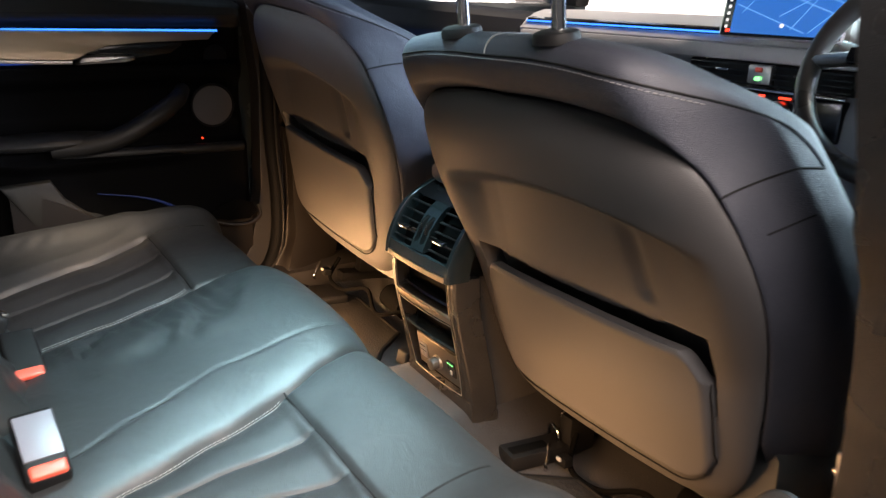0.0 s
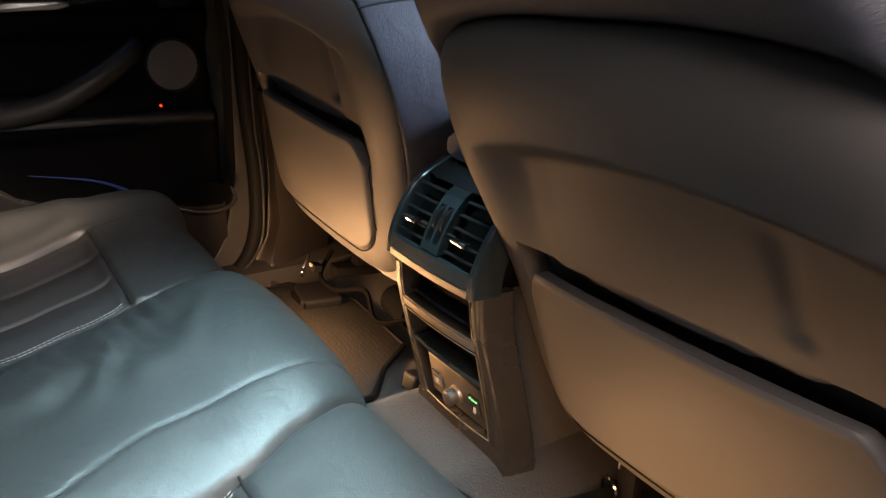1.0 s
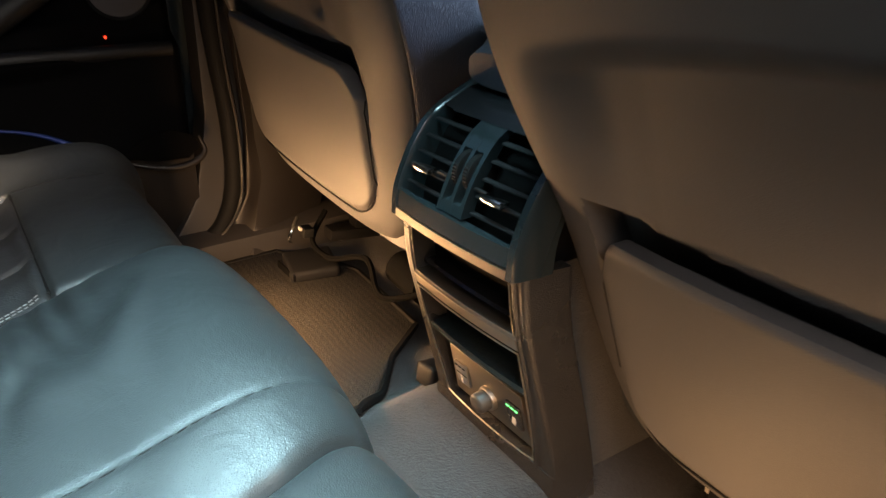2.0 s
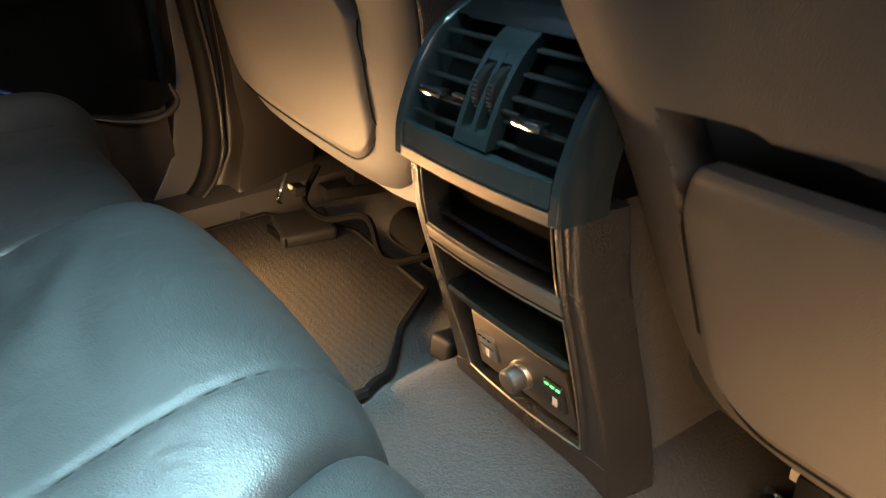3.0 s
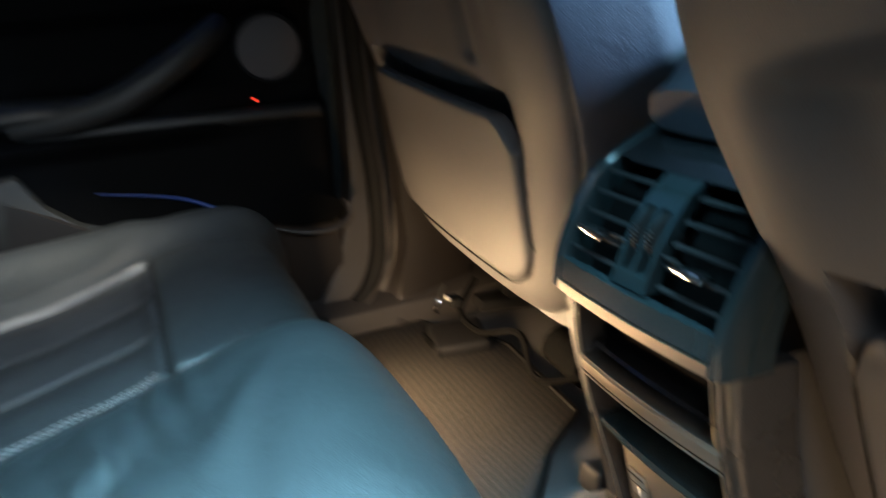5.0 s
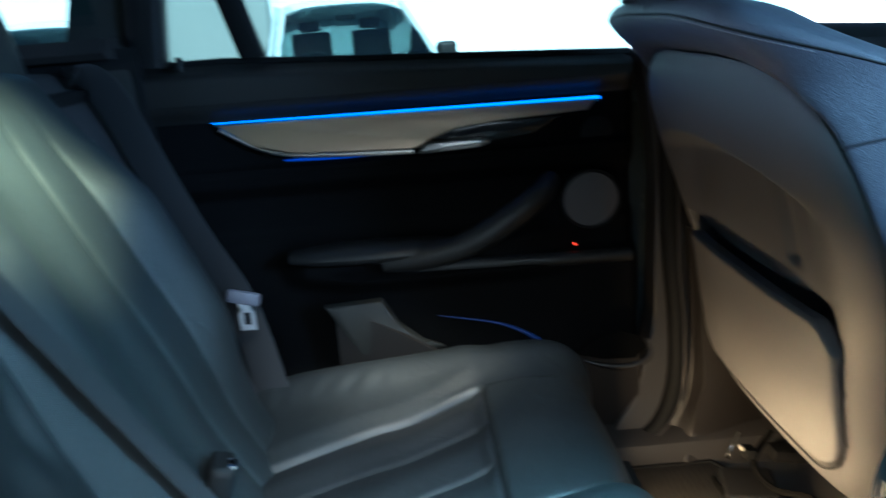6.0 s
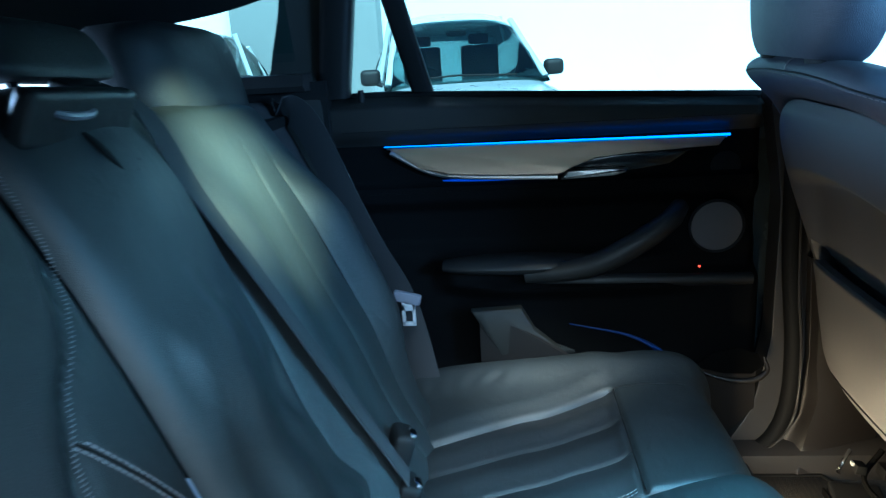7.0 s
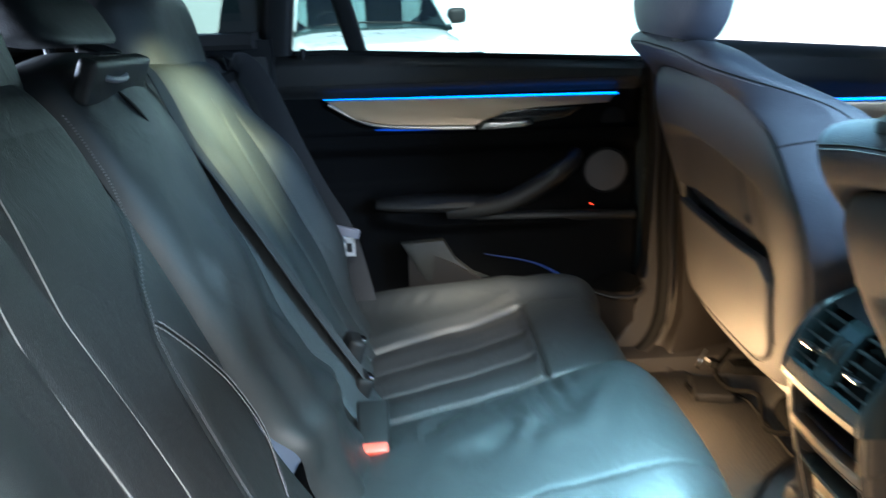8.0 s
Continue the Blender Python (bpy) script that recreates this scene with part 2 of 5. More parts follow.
MAT = material("brown_grey_mat_pile", (0.024, 0.019, 0.013), 0.95, kind="rows", grain=230, relief=1.0, deep=0.005, spec=0.1, sheen=0.06)
SATIN = material("satin_silver", (0.62, 0.60, 0.57), 0.32, metal=1.0, vary=0.06, grain=900, relief=0.05, deep=0.0002)
CHROME = material("chrome", (0.75, 0.75, 0.76), 0.12, metal=1.0, vary=0.05, relief=0.0, rough_vary=0.04)
BARMETAL = material("warm_satin_metal", (0.50, 0.45, 0.38), 0.40, metal=1.0, vary=0.08, grain=900, relief=0.06, deep=0.0002)
DULLMETAL = material("dull_bronze_metal", (0.24, 0.21, 0.18), 0.42, metal=1.0, vary=0.08, grain=900, relief=0.06, deep=0.0002)
BRUSHED = material("brushed_aluminium", (0.58, 0.44, 0.31), 0.40, metal=1.0, vary=0.08, grain=700, relief=0.12, deep=0.0003)
WEBBING = material("belt_webbing", (0.024, 0.0235, 0.025), 0.75, grain=900, relief=0.5, deep=0.0006)
HEADLINER = material("headliner_cloth", (0.006, 0.006, 0.0065), 0.9, grain=700, relief=0.4, deep=0.0006, spec=0.2)
GRILLE = material("speaker_grille", (0.10, 0.09, 0.09), 0.6, grain=900, relief=0.6, deep=0.0006, kind="voronoi")
THREAD = material("grey_thread", (0.19, 0.19, 0.20), 0.7, relief=0.0)
STITCH = material("pale_stitch_thread", (0.26, 0.26, 0.25), 0.7, relief=0.0)
RED = material("red_plastic", (0.75, 0.10, 0.06), 0.4, vary=0.1, relief=0.0)
DASHTOP = material("dashboard_leatherette", (0.34, 0.335, 0.33), 0.55, grain=480, relief=0.3, deep=0.0006, kind="voronoi")
KNOBGREY = material("warm_grey_knob_plastic", (0.055, 0.047, 0.04), 0.4, relief=0.05)
IVORY = material("pale_plastic", (0.42, 0.40, 0.38), 0.5, relief=0.05)
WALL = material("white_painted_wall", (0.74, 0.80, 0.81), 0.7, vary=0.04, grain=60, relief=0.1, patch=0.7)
CONCRETE = material("pale_concrete", (0.42, 0.42, 0.41), 0.8, vary=0.12, grain=30, relief=0.2, patch=0.8)
BODY = material("dark_car_paint", (0.03, 0.04, 0.045), 0.25, vary=0.05, relief=0.0, coat=1.0)
BLUE = glow("blue_ambient_light", (0.01, 0.19, 1.0), 1.3)
BLUEDIM = glow("faint_blue_light", (0.01, 0.13, 1.0), 0.12)
POCKETGLOW = glow("dim_pocket_light", (0.01, 0.12, 0.75), 0.0025)
GREEN = glow("green_indicator", (0.1, 1.0, 0.25), 1.2)
REDGLOW = glow("red_indicator", (1.0, 0.05, 0.02), 1.2)
PANE = glass("window_glass", (0.74, 0.88, 0.88))
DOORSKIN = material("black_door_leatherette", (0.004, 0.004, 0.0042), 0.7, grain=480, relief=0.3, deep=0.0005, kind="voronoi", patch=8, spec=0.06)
DOORLEATHER = material("lighter_door_leather", (0.014, 0.013, 0.012), 0.5, grain=480, relief=0.3, deep=0.0005, kind="voronoi", patch=8)
GREY = material("sun_block_grey", (0.16, 0.15, 0.13), 0.85, vary=0.15, grain=30, relief=0.2, patch=0.8)
TAUPE = material("taupe_pillar_trim", (0.022, 0.022, 0.019), 0.6, grain=900, relief=0.3, deep=0.0004, patch=8)
RIMLEATHER = material("worn_wheel_leather", (0.05, 0.045, 0.040), 0.3, grain=520, relief=0.25, deep=0.0005, kind="voronoi", patch=14, vary=0.45)
PEWTER = material("bright_zinc", (0.60, 0.61, 0.63), 0.45, metal=0.5, vary=0.08, relief=0.05)
CONSOLE = material("console_grained_plastic", (0.021, 0.0195, 0.0185), 0.27, spec=0.65, grain=700, relief=0.9, deep=0.0010, patch=8)
# Near-black for hollows and under-seat parts: their shade is put into the colour.
VOID = material("hollow_shade_black", (0.003, 0.003, 0.003), 0.9, relief=0.0, spec=0.05)
SEAM = material("grey_seam_thread", (0.15, 0.15, 0.15), 0.7, relief=0.0)
LEATHER_DARK = material("darker_bench_leather", (0.016, 0.017, 0.018), 0.50, spec=0.4, grain=420, relief=0.6, deep=0.0008, kind="voronoi", patch=9, crease=0.25)
DOORLOW = material("brown_grey_door_plastic", (0.012, 0.010, 0.009), 0.5, grain=900, relief=0.3, deep=0.0004, patch=8)
BUCKLE = material("grey_plastic_and_sky_sheen", (0.16, 0.16, 0.19), 0.4, relief=0.05)
VENTGREY = material("satin_grey_vent_trim", (0.013, 0.020, 0.022), 0.22, relief=0.0, patch=12, rough_vary=0.06)
SILVER = material("white_car_paint", (0.42, 0.45, 0.46), 0.3, vary=0.04, relief=0.0, coat=1.0)
CARGLASS = glass("dark_car_glass", (0.34, 0.42, 0.42))
PIER = material("grey_green_render", (0.19, 0.20, 0.19), 0.8, vary=0.06, grain=60, relief=0.1, patch=0.7)

# ---- setting: outside ----
before = set(scene.objects)
gm = bmesh.new()
bmesh.ops.create_grid(gm, x_segments=8, y_segments=8, size=400)
for v in gm.verts:
    v.co.z = -0.55
tagged(part("ground", gm, CONCRETE), "pale concrete yard round the car", "ground", kind="structure")
# Unseen wall added to hold direct sun and low sky out of the cabin.
tagged(part("sun_block_wall", box((3.2, 0, 2.55), (0.3, 40, 6.2)), GREY, smooth=False), "unseen grey wall added to keep sun off the open side", "wall", kind="structure")
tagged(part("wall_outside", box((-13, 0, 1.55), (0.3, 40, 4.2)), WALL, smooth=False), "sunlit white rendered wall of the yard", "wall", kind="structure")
tagged(part("wall_pier", box((-12.2, -3.83, 1.55), (0.5, 2.45, 4.2), 0.02), PIER), "grey-green rendered pier before the yard wall", "pier", kind="structure")
cant(before)

# ---- setting: car floor ----
def floor_z(x, y):
    hump = 0.060 * (1 - smooth(0.09, 0.20, abs(x - 0.005)))
    side = 0.05 * smooth(0.655, 0.70, abs(x))
    return hump + side + 0.006 - 0.048 * x


fl = sheet(120, 90, lambda u, v: Vector((mix(-0.74, 0.74, u), mix(-0.30, 1.15, v), floor_z(mix(-0.74, 0.74, u), mix(-0.3, 1.15, v)))), (0, 0, -0.08))
tagged(part("floor", fl, CARPET), "grey-violet carpeted car floor with a raised tunnel", "floor", kind="structure")


def floor_mat(side):
    out = [(0.105, -0.19), (0.100, -0.055), (0.150, -0.005), (0.245, 0.070), (0.300, 0.145), (0.50, 0.150), (0.540, 0.132), (0.60, 0.08), (0.640, 0.06), (0.640, -0.19)]
    o = [(side * a, b) for a, b in out]
    m = thing("floor_mat", "brown-grey pile mat with a dark bound edge on the floor", "floor mat", "rear mats")
    part("mat_top", plate(o, 0.010, lambda a, b, h: Vector((a, b, floor_z(a, b) + 0.002 + h)), 0.003), MAT, m)
    edge = []
    n = len(o)
    for i in range(n):
        p, q = Vector(o[i]), Vector(o[(i + 1) % n])
        edge += [p.lerp(q, k / 8) for k in range(8)]
    edge = [(e.x, e.y, floor_z(e.x, e.y) + 0.009) for e in edge]
    part("bound_edge", tube(edge + edge[:1], 0.006, 6), RUBBER, m, "dark stitched binding")
    return m


floor_mat(-1)
floor_mat(1)

# ---- front seats ----
YB = curve([(0.16, 0.085), (0.24, 0.070), (0.32, 0.047), (0.40, 0.021), (0.48, -0.017), (0.56, -0.060), (0.64, -0.1005), (0.72, -0.133), (0.80, -0.170)])
# half outlines from the top middle to the bottom middle: of the hard shell, and of the leather round it
SHELL = [(0, 0.685), (0.07, 0.685), (0.13, 0.681), (0.185, 0.672), (0.218, 0.657), (0.241, 0.634), (0.257, 0.605), (0.269, 0.572), (0.277, 0.53), (0.276, 0.48), (0.264, 0.41), (0.253, 0.34), (0.236, 0.262), (0.205, 0.213), (0.155, 0.196), (0.08, 0.193), (0, 0.193)]
COVER = [(0, 0.752), (0.07, 0.752), (0.135, 0.749), (0.19, 0.741), (0.228, 0.720), (0.252, 0.692), (0.272, 0.656), (0.288, 0.618), (0.300, 0.58), (0.310, 0.50), (0.302, 0.42), (0.284, 0.335), (0.257, 0.255), (0.215, 0.213), (0.16, 0.198), (0.08, 0.195), (0, 0.195)]
HALF = 112
MID = Vector((0.0, 0.446))


def half_outline(rows):
    """The closed outline, twice HALF points, clockwise from the top middle."""
    side = [Vector((p.x, p.y)) for p in spline([(a, b, 0) for a, b in rows], HALF)]
    return side + [Vector((-p.x, p.y)) for p in side[-2:0:-1]]


SHELL_LINE, COVER_LINE = half_outline(SHELL), half_outline(COVER)


def shell_base(x, z):
    return along(YB, z) - 0.022 + 0.22 * x * x


def seat_shell_y(x, z, s):
    """How far back the hard back panel lies; s: 0 in its middle, 1 on its outline."""
    y = shell_base(x, z)
    # scooped knee room above the pocket, its sides sloping
    arch = 0.584 - 0.62 * x * x
    ramp = min(1.0, max(0.0, (0.238 - abs(x)) / 0.105))
    rec = smooth(arch + 0.004, arch - 0.018, z) * smooth(0.36, 0.40, z)
    y += mix(0.014, 0.038, smooth(0.43, 0.575, z)) * rec * (0.35 * ramp + 0.65 * smooth(0.0, 0.75, ramp))
    # a soft upright fold in the scoop
    y += 0.007 * bump(x, 0.128 - 0.25 * (z - 0.47), 0.013) * smooth(0.462, 0.480, z) * smooth(0.572, 0.545, z)
    # pocket slot, its lip rising a little towards the ends
    lip = 0.4385 + 0.22 * x * x
    y += 0.060 * smooth(lip + 0.001, lip - 0.003, z) * smooth(0.340, 0.360, z) * smooth(0.207, 0.200, abs(x))
    # broad rolled rim
    k = max(0.0, (s - 0.66) / 0.34)
    y += 0.034 * (1 - math.sqrt(max(0.0, 1 - k * k * 0.97)))
    return y


def cover_point(i, r):
    """A point of the leather: i counts round the outline, r runs from the shell's edge (0) to the widest line (1) and on over the front."""
    n = 2 * HALF
    k = int(math.floor(i))
    f = i - k
    o = SHELL_LINE[k % n].lerp(SHELL_LINE[(k + 1) % n], f)
    b = COVER_LINE[k % n].lerp(COVER_LINE[(k + 1) % n], f)
    q = min(r, 1.0)
    p = o.lerp(b, q)
    side = smooth(0.748, 0.675, b.y)
    low = smooth(0.32, 0.24, b.y)
    y = along(YB, p.y) - mix(0.014, -0.012, side) + 0.055 * math.exp(-max(0.0, q) / 0.05) * (1 - 0.6 * side) + 0.25 * max(0.0, -q)
    w = max(0.0, (q - 0.35) / 0.65)
    y += mix(0.042 * (1 - math.sqrt(max(0.0, 1 - w * w))), 0.075 * max(0.0, q) + 0.025 * q * q, side) + 0.03 * low
    if r > 1.0:
        # over the front edge, closing
        g = (r - 1.0) / 0.5
        p = MID + (b - MID) * (1 - 0.30 * g**3)
        y += mix(0.075, 0.085, side) * math.sin(0.5 * math.pi * min(1.0, g * 1.3))
    return p.x, y, p.y


def front_seat(xc, yc, zc, lift, lean, over, low, size, off, label):
    s = thing("front_seat", label, "car seat", "front seats", at=(xc, yc, zc))
    s.rotation_euler = [radians(d) for d in lean]
    s.scale = (size, size, size)
    s_z = -0.02

    def P(x, y, z):
        return Vector((x, y - over * smooth(0.665, 0.73, z), z + s_z - low * smooth(0.675, 0.735, z)))

    # how far the shell and the leather stand off the pocket's middle
    aside = Vector((off, 0.0))

    # leather round the shell, stitched along its top
    n = 2 * HALF
    rows = [-0.16, -0.06, -0.015] + [0.012 * k for k in range(6)] + [0.08 + 0.046 * k for k in range(21)] + [1.03, 1.07, 1.12, 1.17, 1.22, 1.27, 1.32, 1.38, 1.44, 1.5]
    rings = []
    for r in rows:
        ring = []
        for i in range(n):
            x, y, z = cover_point(i, r)
            if 0 < r < 1:
                y += 0.0012 * noise.noise(Vector((x * 14, z * 14, 3.0)))
            ring.append(P(x + off, y, z))
        rings.append(ring)
    back = part("backrest", loft(rings), LEATHER_SEAT, s)
    # hard shell with an arched top
    rings = []
    for k in range(96):
        q = 1 - (1 - (k + 0.5) / 95.5) ** 1.25
        rings.append([P(p.x, seat_shell_y(p.x, p.y, q), p.y) for p in (aside + MID + (o - MID) * q for o in SHELL_LINE)])
    for q, dy in ((0.997, 0.004), (0.985, 0.010)):
        rings.append([P(p.x, seat_shell_y(p.x, p.y, 1.0) + dy, p.y) for p in (aside + MID + (o - MID) * q for o in SHELL_LINE)])
    shell = part("back_panel", loft(rings), PANEL, s, "dark leatherette back panel with a scooped knee recess")

    # pocket front, proud of the shell, open at its top
    def g(u, v):
        a = mix(-1, 1, u)
        cr = 0.05
        z1 = 0.427 - 0.034 * smooth(0.84, 1.0, abs(a)) ** 2
        z0 = 0.228
        hw = 0.203
        x = a * hw
        ex = max(0.0, abs(x) - (hw - cr))
        low = z0 + cr - math.sqrt(max(0.0, cr * cr - ex * ex))
        z = mix(low, z1 - 0.004 * a * a, v)
        x *= table([(0.22, 0.93), (0.29, 0.99), (0.36, 1.0), (0.421, 0.985)], z)
        y = shell_base(x, z) - 0.003 - 0.009 * (1 - a ** 4) * smooth(0, 0.7, v)
        y += 0.007 * smooth(0.05, 0.0, v) + 0.007 * smooth(0.965, 1.0, abs(a)) + 0.005 * smooth(0.97, 1.0, v)
        return P(x, y, z)

    part("pocket_panel", sheet(70, 50, g, (0, 0.016, 0)), PANEL, s, "bulging leatherette map pocket with a dark slot")
    # piping round the pocket
    pts = []
    for k in range(41):
        a = mix(-1, 1, k / 40)
        p = g((a + 1) / 2, 0.0)
        pts.append(p + Vector((0, -0.002, -0.001)))
    up1 = [g(0.0, v / 8) + Vector((-0.001, -0.002, 0)) for v in range(8, 0, -1)]
    up2 = [g(1.0, v / 8) + Vector((0.001, -0.002, 0)) for v in range(1, 9)]
    part("pocket_seam", tube(up1 + pts + up2, 0.0011, 6), RUBBER, s)
    # seams: along the top, across its middle, and level over each bolster
    def on_cover(i, r, lift=0.0006):
        x, y, z = cover_point(i % n, r)
        return P(x + off, y - lift, z + (0.3 * lift if r > 0.9 else 0))

    run = [mix(-0.40, 0.40, k / 90) * HALF for k in range(91)]
    top = [on_cover(i, mix(0.66, 1.12, smooth(0.15, 0.40, abs(i) / HALF)), -0.0002) for i in run]
    part("top_seam", tube(top, 0.0013, 5), RUBBER, back)
    part("top_stitching", stitches([on_cover(i, mix(0.60, 1.05, smooth(0.15, 0.40, abs(i) / HALF)), 0.0004) for i in run[14:77]], 0.0065, 0.0045, 0.0006), SEAM, back)
    part("cross_seam", tube([on_cover(0, mix(0.68, 1.3, k / 14), 0.0) for k in range(15)], 0.0013, 5), SEAM, back)
    for sx in (-1, 1):
        part("bolster_seam", tube([on_cover(sx * mix(0.360, 0.402, k / 20) * HALF, mix(0.03, 1.12, k / 20), -0.0002) for k in range(21)], 0.0014, 5), RUBBER, back)
    if xc > 0:
        part("bolster_seam", tube([on_cover(mix(0.452, 0.468, k / 14) * HALF, mix(0.42, 0.95, k / 14), -0.0007) for k in range(15)], 0.0012, 5), RUBBER, back)
    # headrest on two posts
    HY = -0.127
    hb = []
    for k in range(17):
        v = k / 16
        r = math.sin(math.pi * (0.05 + 0.90 * v)) ** 0.16
        z = 0.800 + lift + 0.165 * v
        ring = []
        for j in range(40):
            t = 2 * math.pi * j / 40
            c, q = math.cos(t), math.sin(t)
            x = 0.150 * r * math.copysign(abs(c) ** 0.45, c)
            y = HY + 0.052 * r * math.copysign(abs(q) ** 0.8, q) + 0.35 * x * x * 4 * 0.6
            ring.append(P(x, y - 0.02 * v, z))
        hb.append(ring)
    hr = part("headrest", loft(hb), LEATHER_SEAT, s)
    for x in (-0.083, 0.083):
        part("post", tube([P(x, HY + 0.004, 0.748), P(x, HY, 0.78), P(x, HY - 0.004, 0.83 + lift)], 0.0075, 12), CHROME, hr, "chrome headrest post")
        part("collar", disc(P(x, HY + 0.001, 0.746), (0, -0.15, 1), 0.024, 0.012, 24, 0.006), PLASTIC, s, "black plastic post collar")
    # seat cushion and foot
    cr = []
    for k in range(22):
        v = k / 21
        y = mix(0.10, 0.60, v)
        w = 0.25 + 0.01 * math.sin(math.pi * v)
        top = 0.30 + 0.045 * smooth(0.1, 0.95, v)
        h = 0.14 * (0.75 + 0.25 * math.sin(math.pi * min(1, max(0, 0.08 + 0.9 * v))))
        ring = []
        for j in range(32):
            t = 2 * math.pi * j / 32
            cc, q = math.cos(t), math.sin(t)
            x = w * math.copysign(abs(cc) ** 0.4, cc)
            z = top - h / 2 + h / 2 * math.copysign(abs(q) ** 0.5, q) + (0.02 * smooth(0.7, 0.95, abs(cc)) if q > 0 else 0)
            ring.append(P(x, y, z))
        cr.append(ring)
    part("seat_cushion", loft(cr), LEATHER, s)
    for x in (-0.19, 0.19):
        part("rail", box(P(x, 0.46, 0.036), (0.035, 0.52, 0.022), 0.006), PLASTIC, s, "black steel seat rail")
        part("bracket", box(P(x, 0.28, 0.10), (0.03, 0.06, 0.11), 0.006), PLASTIC, s)
    # Motor and loom near-black: the unlit space under the seat, as colour.
    part("motor", tube([P(0.06, 0.20, 0.085), P(0.09, 0.20, 0.085), P(0.14, 0.20, 0.085)], 0.028, 14), VOID, s, "black seat motor")
    part("wiring_loom", tube(spline([P(-0.15, 0.17, 0.10), P(-0.12, 0.135, 0.060), P(-0.06, 0.14, 0.052), P(0.02, 0.16, 0.085), P(0.10, 0.145, 0.06), P(0.16, 0.18, 0.09)], 40), 0.005, 6), VOID, s, "black wiring loom")
    part("lever", tube(spline([P(-0.165, 0.125, 0.085), P(-0.150, 0.110, 0.070), P(-0.148, 0.105, 0.052), P(-0.160, 0.115, 0.042)], 14), 0.0035, 6), CHROME, s, "bright bent steel lever")
    part("connector", box(P(-0.125, 0.125, 0.075), (0.022, 0.018, 0.016), 0.002), RUBBER, s)
    part("connector_clip", box(P(-0.128, 0.114, 0.080), (0.010, 0.004, 0.006), 0.001), IVORY, s)
    part("side_cover", box(P(0.262, 0.40, 0.19), (0.03, 0.34, 0.10), 0.014, segments=3), PLASTIC, s, "black plastic side cover")
    part("side_cover", box(P(-0.262, 0.40, 0.19), (0.03, 0.34, 0.10), 0.014, segments=3), PLASTIC, s, "black plastic side cover")
    return s


front_seat(0.395, 0.010, -0.030, 0.06, (-0.8, -1.2, -1.0), 0.008, 0.0, 1.035, -0.011, "black leather driver's seat with raised headrest and scooped back panel")
front_seat(-0.426, -0.046, 0.068, -0.052, (-8.2, 4.3, 0.3), 0.038, 0.006, 0.99, 0.004, "black leather passenger seat with low headrest and scooped back panel")

# ---- centre console ----
YR = curve([(0.05, 0.052), (0.105, 0.0427), (0.16, 0.030), (0.215, 0.0165), (0.27, 0.0045), (0.325, 0.0)])


def face(x, z, h=0.0):
    """A point on the rear face of the console, h proud of it."""
    return Vector((x, along(YR, z) - h, z))


con = thing("centre_console", "dark plastic rear console with vents, trays and heater switches", "centre console")


def wo(z):
    return mix(0.107, 0.103, smooth(0.05, 0.32, z))


def wi(z):
    return 0.0865 - 0.42 * (z - 0.24) ** 2


CX = 0.019


def ring_box(x0, x1, y0, y1, z, r):
    return [Vector((a, b, z)) for a, b in rounded(x0, y0, x1, y1, r, 4)]


zs = [0.035 + (0.325 - 0.035) * k / 36 for k in range(37)]
part("body", loft([ring_box(CX - 0.090, CX + 0.090, along(YR, z) + 0.034, 0.62, z, 0.004) for z in zs]), CARPET, con, "grey carpeted tunnel side behind the bezel")
# Backing in near-black, so the trays' inner shade is painted in.
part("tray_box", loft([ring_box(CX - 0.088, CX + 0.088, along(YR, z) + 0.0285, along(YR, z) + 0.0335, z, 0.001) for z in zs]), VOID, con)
for s in (-1, 1):
    rings = []
    for z in zs:
        a, b = sorted((CX + s * wi(z), CX + s * wo(z)))
        y0 = along(YR, z)
        yb = y0 + 0.050
        o, i = CX + s * wo(z), CX + s * wi(z)
        rings.append([Vector((x, y, z)) for x, y in ((i, y0 + 0.004), (i, y0 + 0.001), (i + s * 0.0015, y0 - 0.001), (i + s * 0.0045, y0 - 0.001), (i + s * 0.006, y0 + 0.0012), (i + s * 0.007, y0 + 0.0014), (o - s * 0.006, y0 + 0.0006), (o - s * 0.0048, y0 + 0.0006), (o - s * 0.0030, y0 + 0.0009), (o - s * 0.0014, y0 + 0.0020), (o - s * 0.0003, y0 + 0.0038), (o + s * 0.0004, y0 + 0.0060), (o + s * 0.0006, y0 + 0.0075), (o + s * 0.0048, yb - 0.004), (o + s * 0.005, yb - 0.002), (o + s * 0.004, yb), (i, yb))])
    part("stile", loft(rings), CONSOLE, con, "grained black upright")
rb = []
for x in [CX + mix(-1, 1, k / 10) * 0.106 for k in range(11)]:
    rb.append([face(x, z, h) for z, h in ((0.036, 0.0), (0.078, 0.0015), (0.086, 0.0), (0.088, -0.02), (0.036, -0.03))])
part("foot_rail", loft(rb), CONSOLE, con)


def bar(z0, z1, h, deep, mat_, name, label="", inset=0.0, bulge=0.004, r=0.003):
    rings = []
    for k in range(13):
        f = mix(-1, 1, k / 12)
        zc = (z0 + z1) / 2
        x = CX + f * (wi(zc) - inset)
        b = bulge * (1 - f * f)
        rings.append([face(x, z0 + r, h + b), face(x, z0, h + b - r), face(x, z0, -deep), face(x, z1, -deep), face(x, z1, h + b - r), face(x, z1 - r, h + b)])
    return part(name, loft(rings), mat_, con, label)


bar(0.238, 0.256, 0.0015, 0.05, BARMETAL, "tray_bar", "satin silver bar between the trays")
bar(0.180, 0.189, 0.001, 0.045, VENTGREY, "tray_lip", "satin grey lip of the lower tray", 0.004)
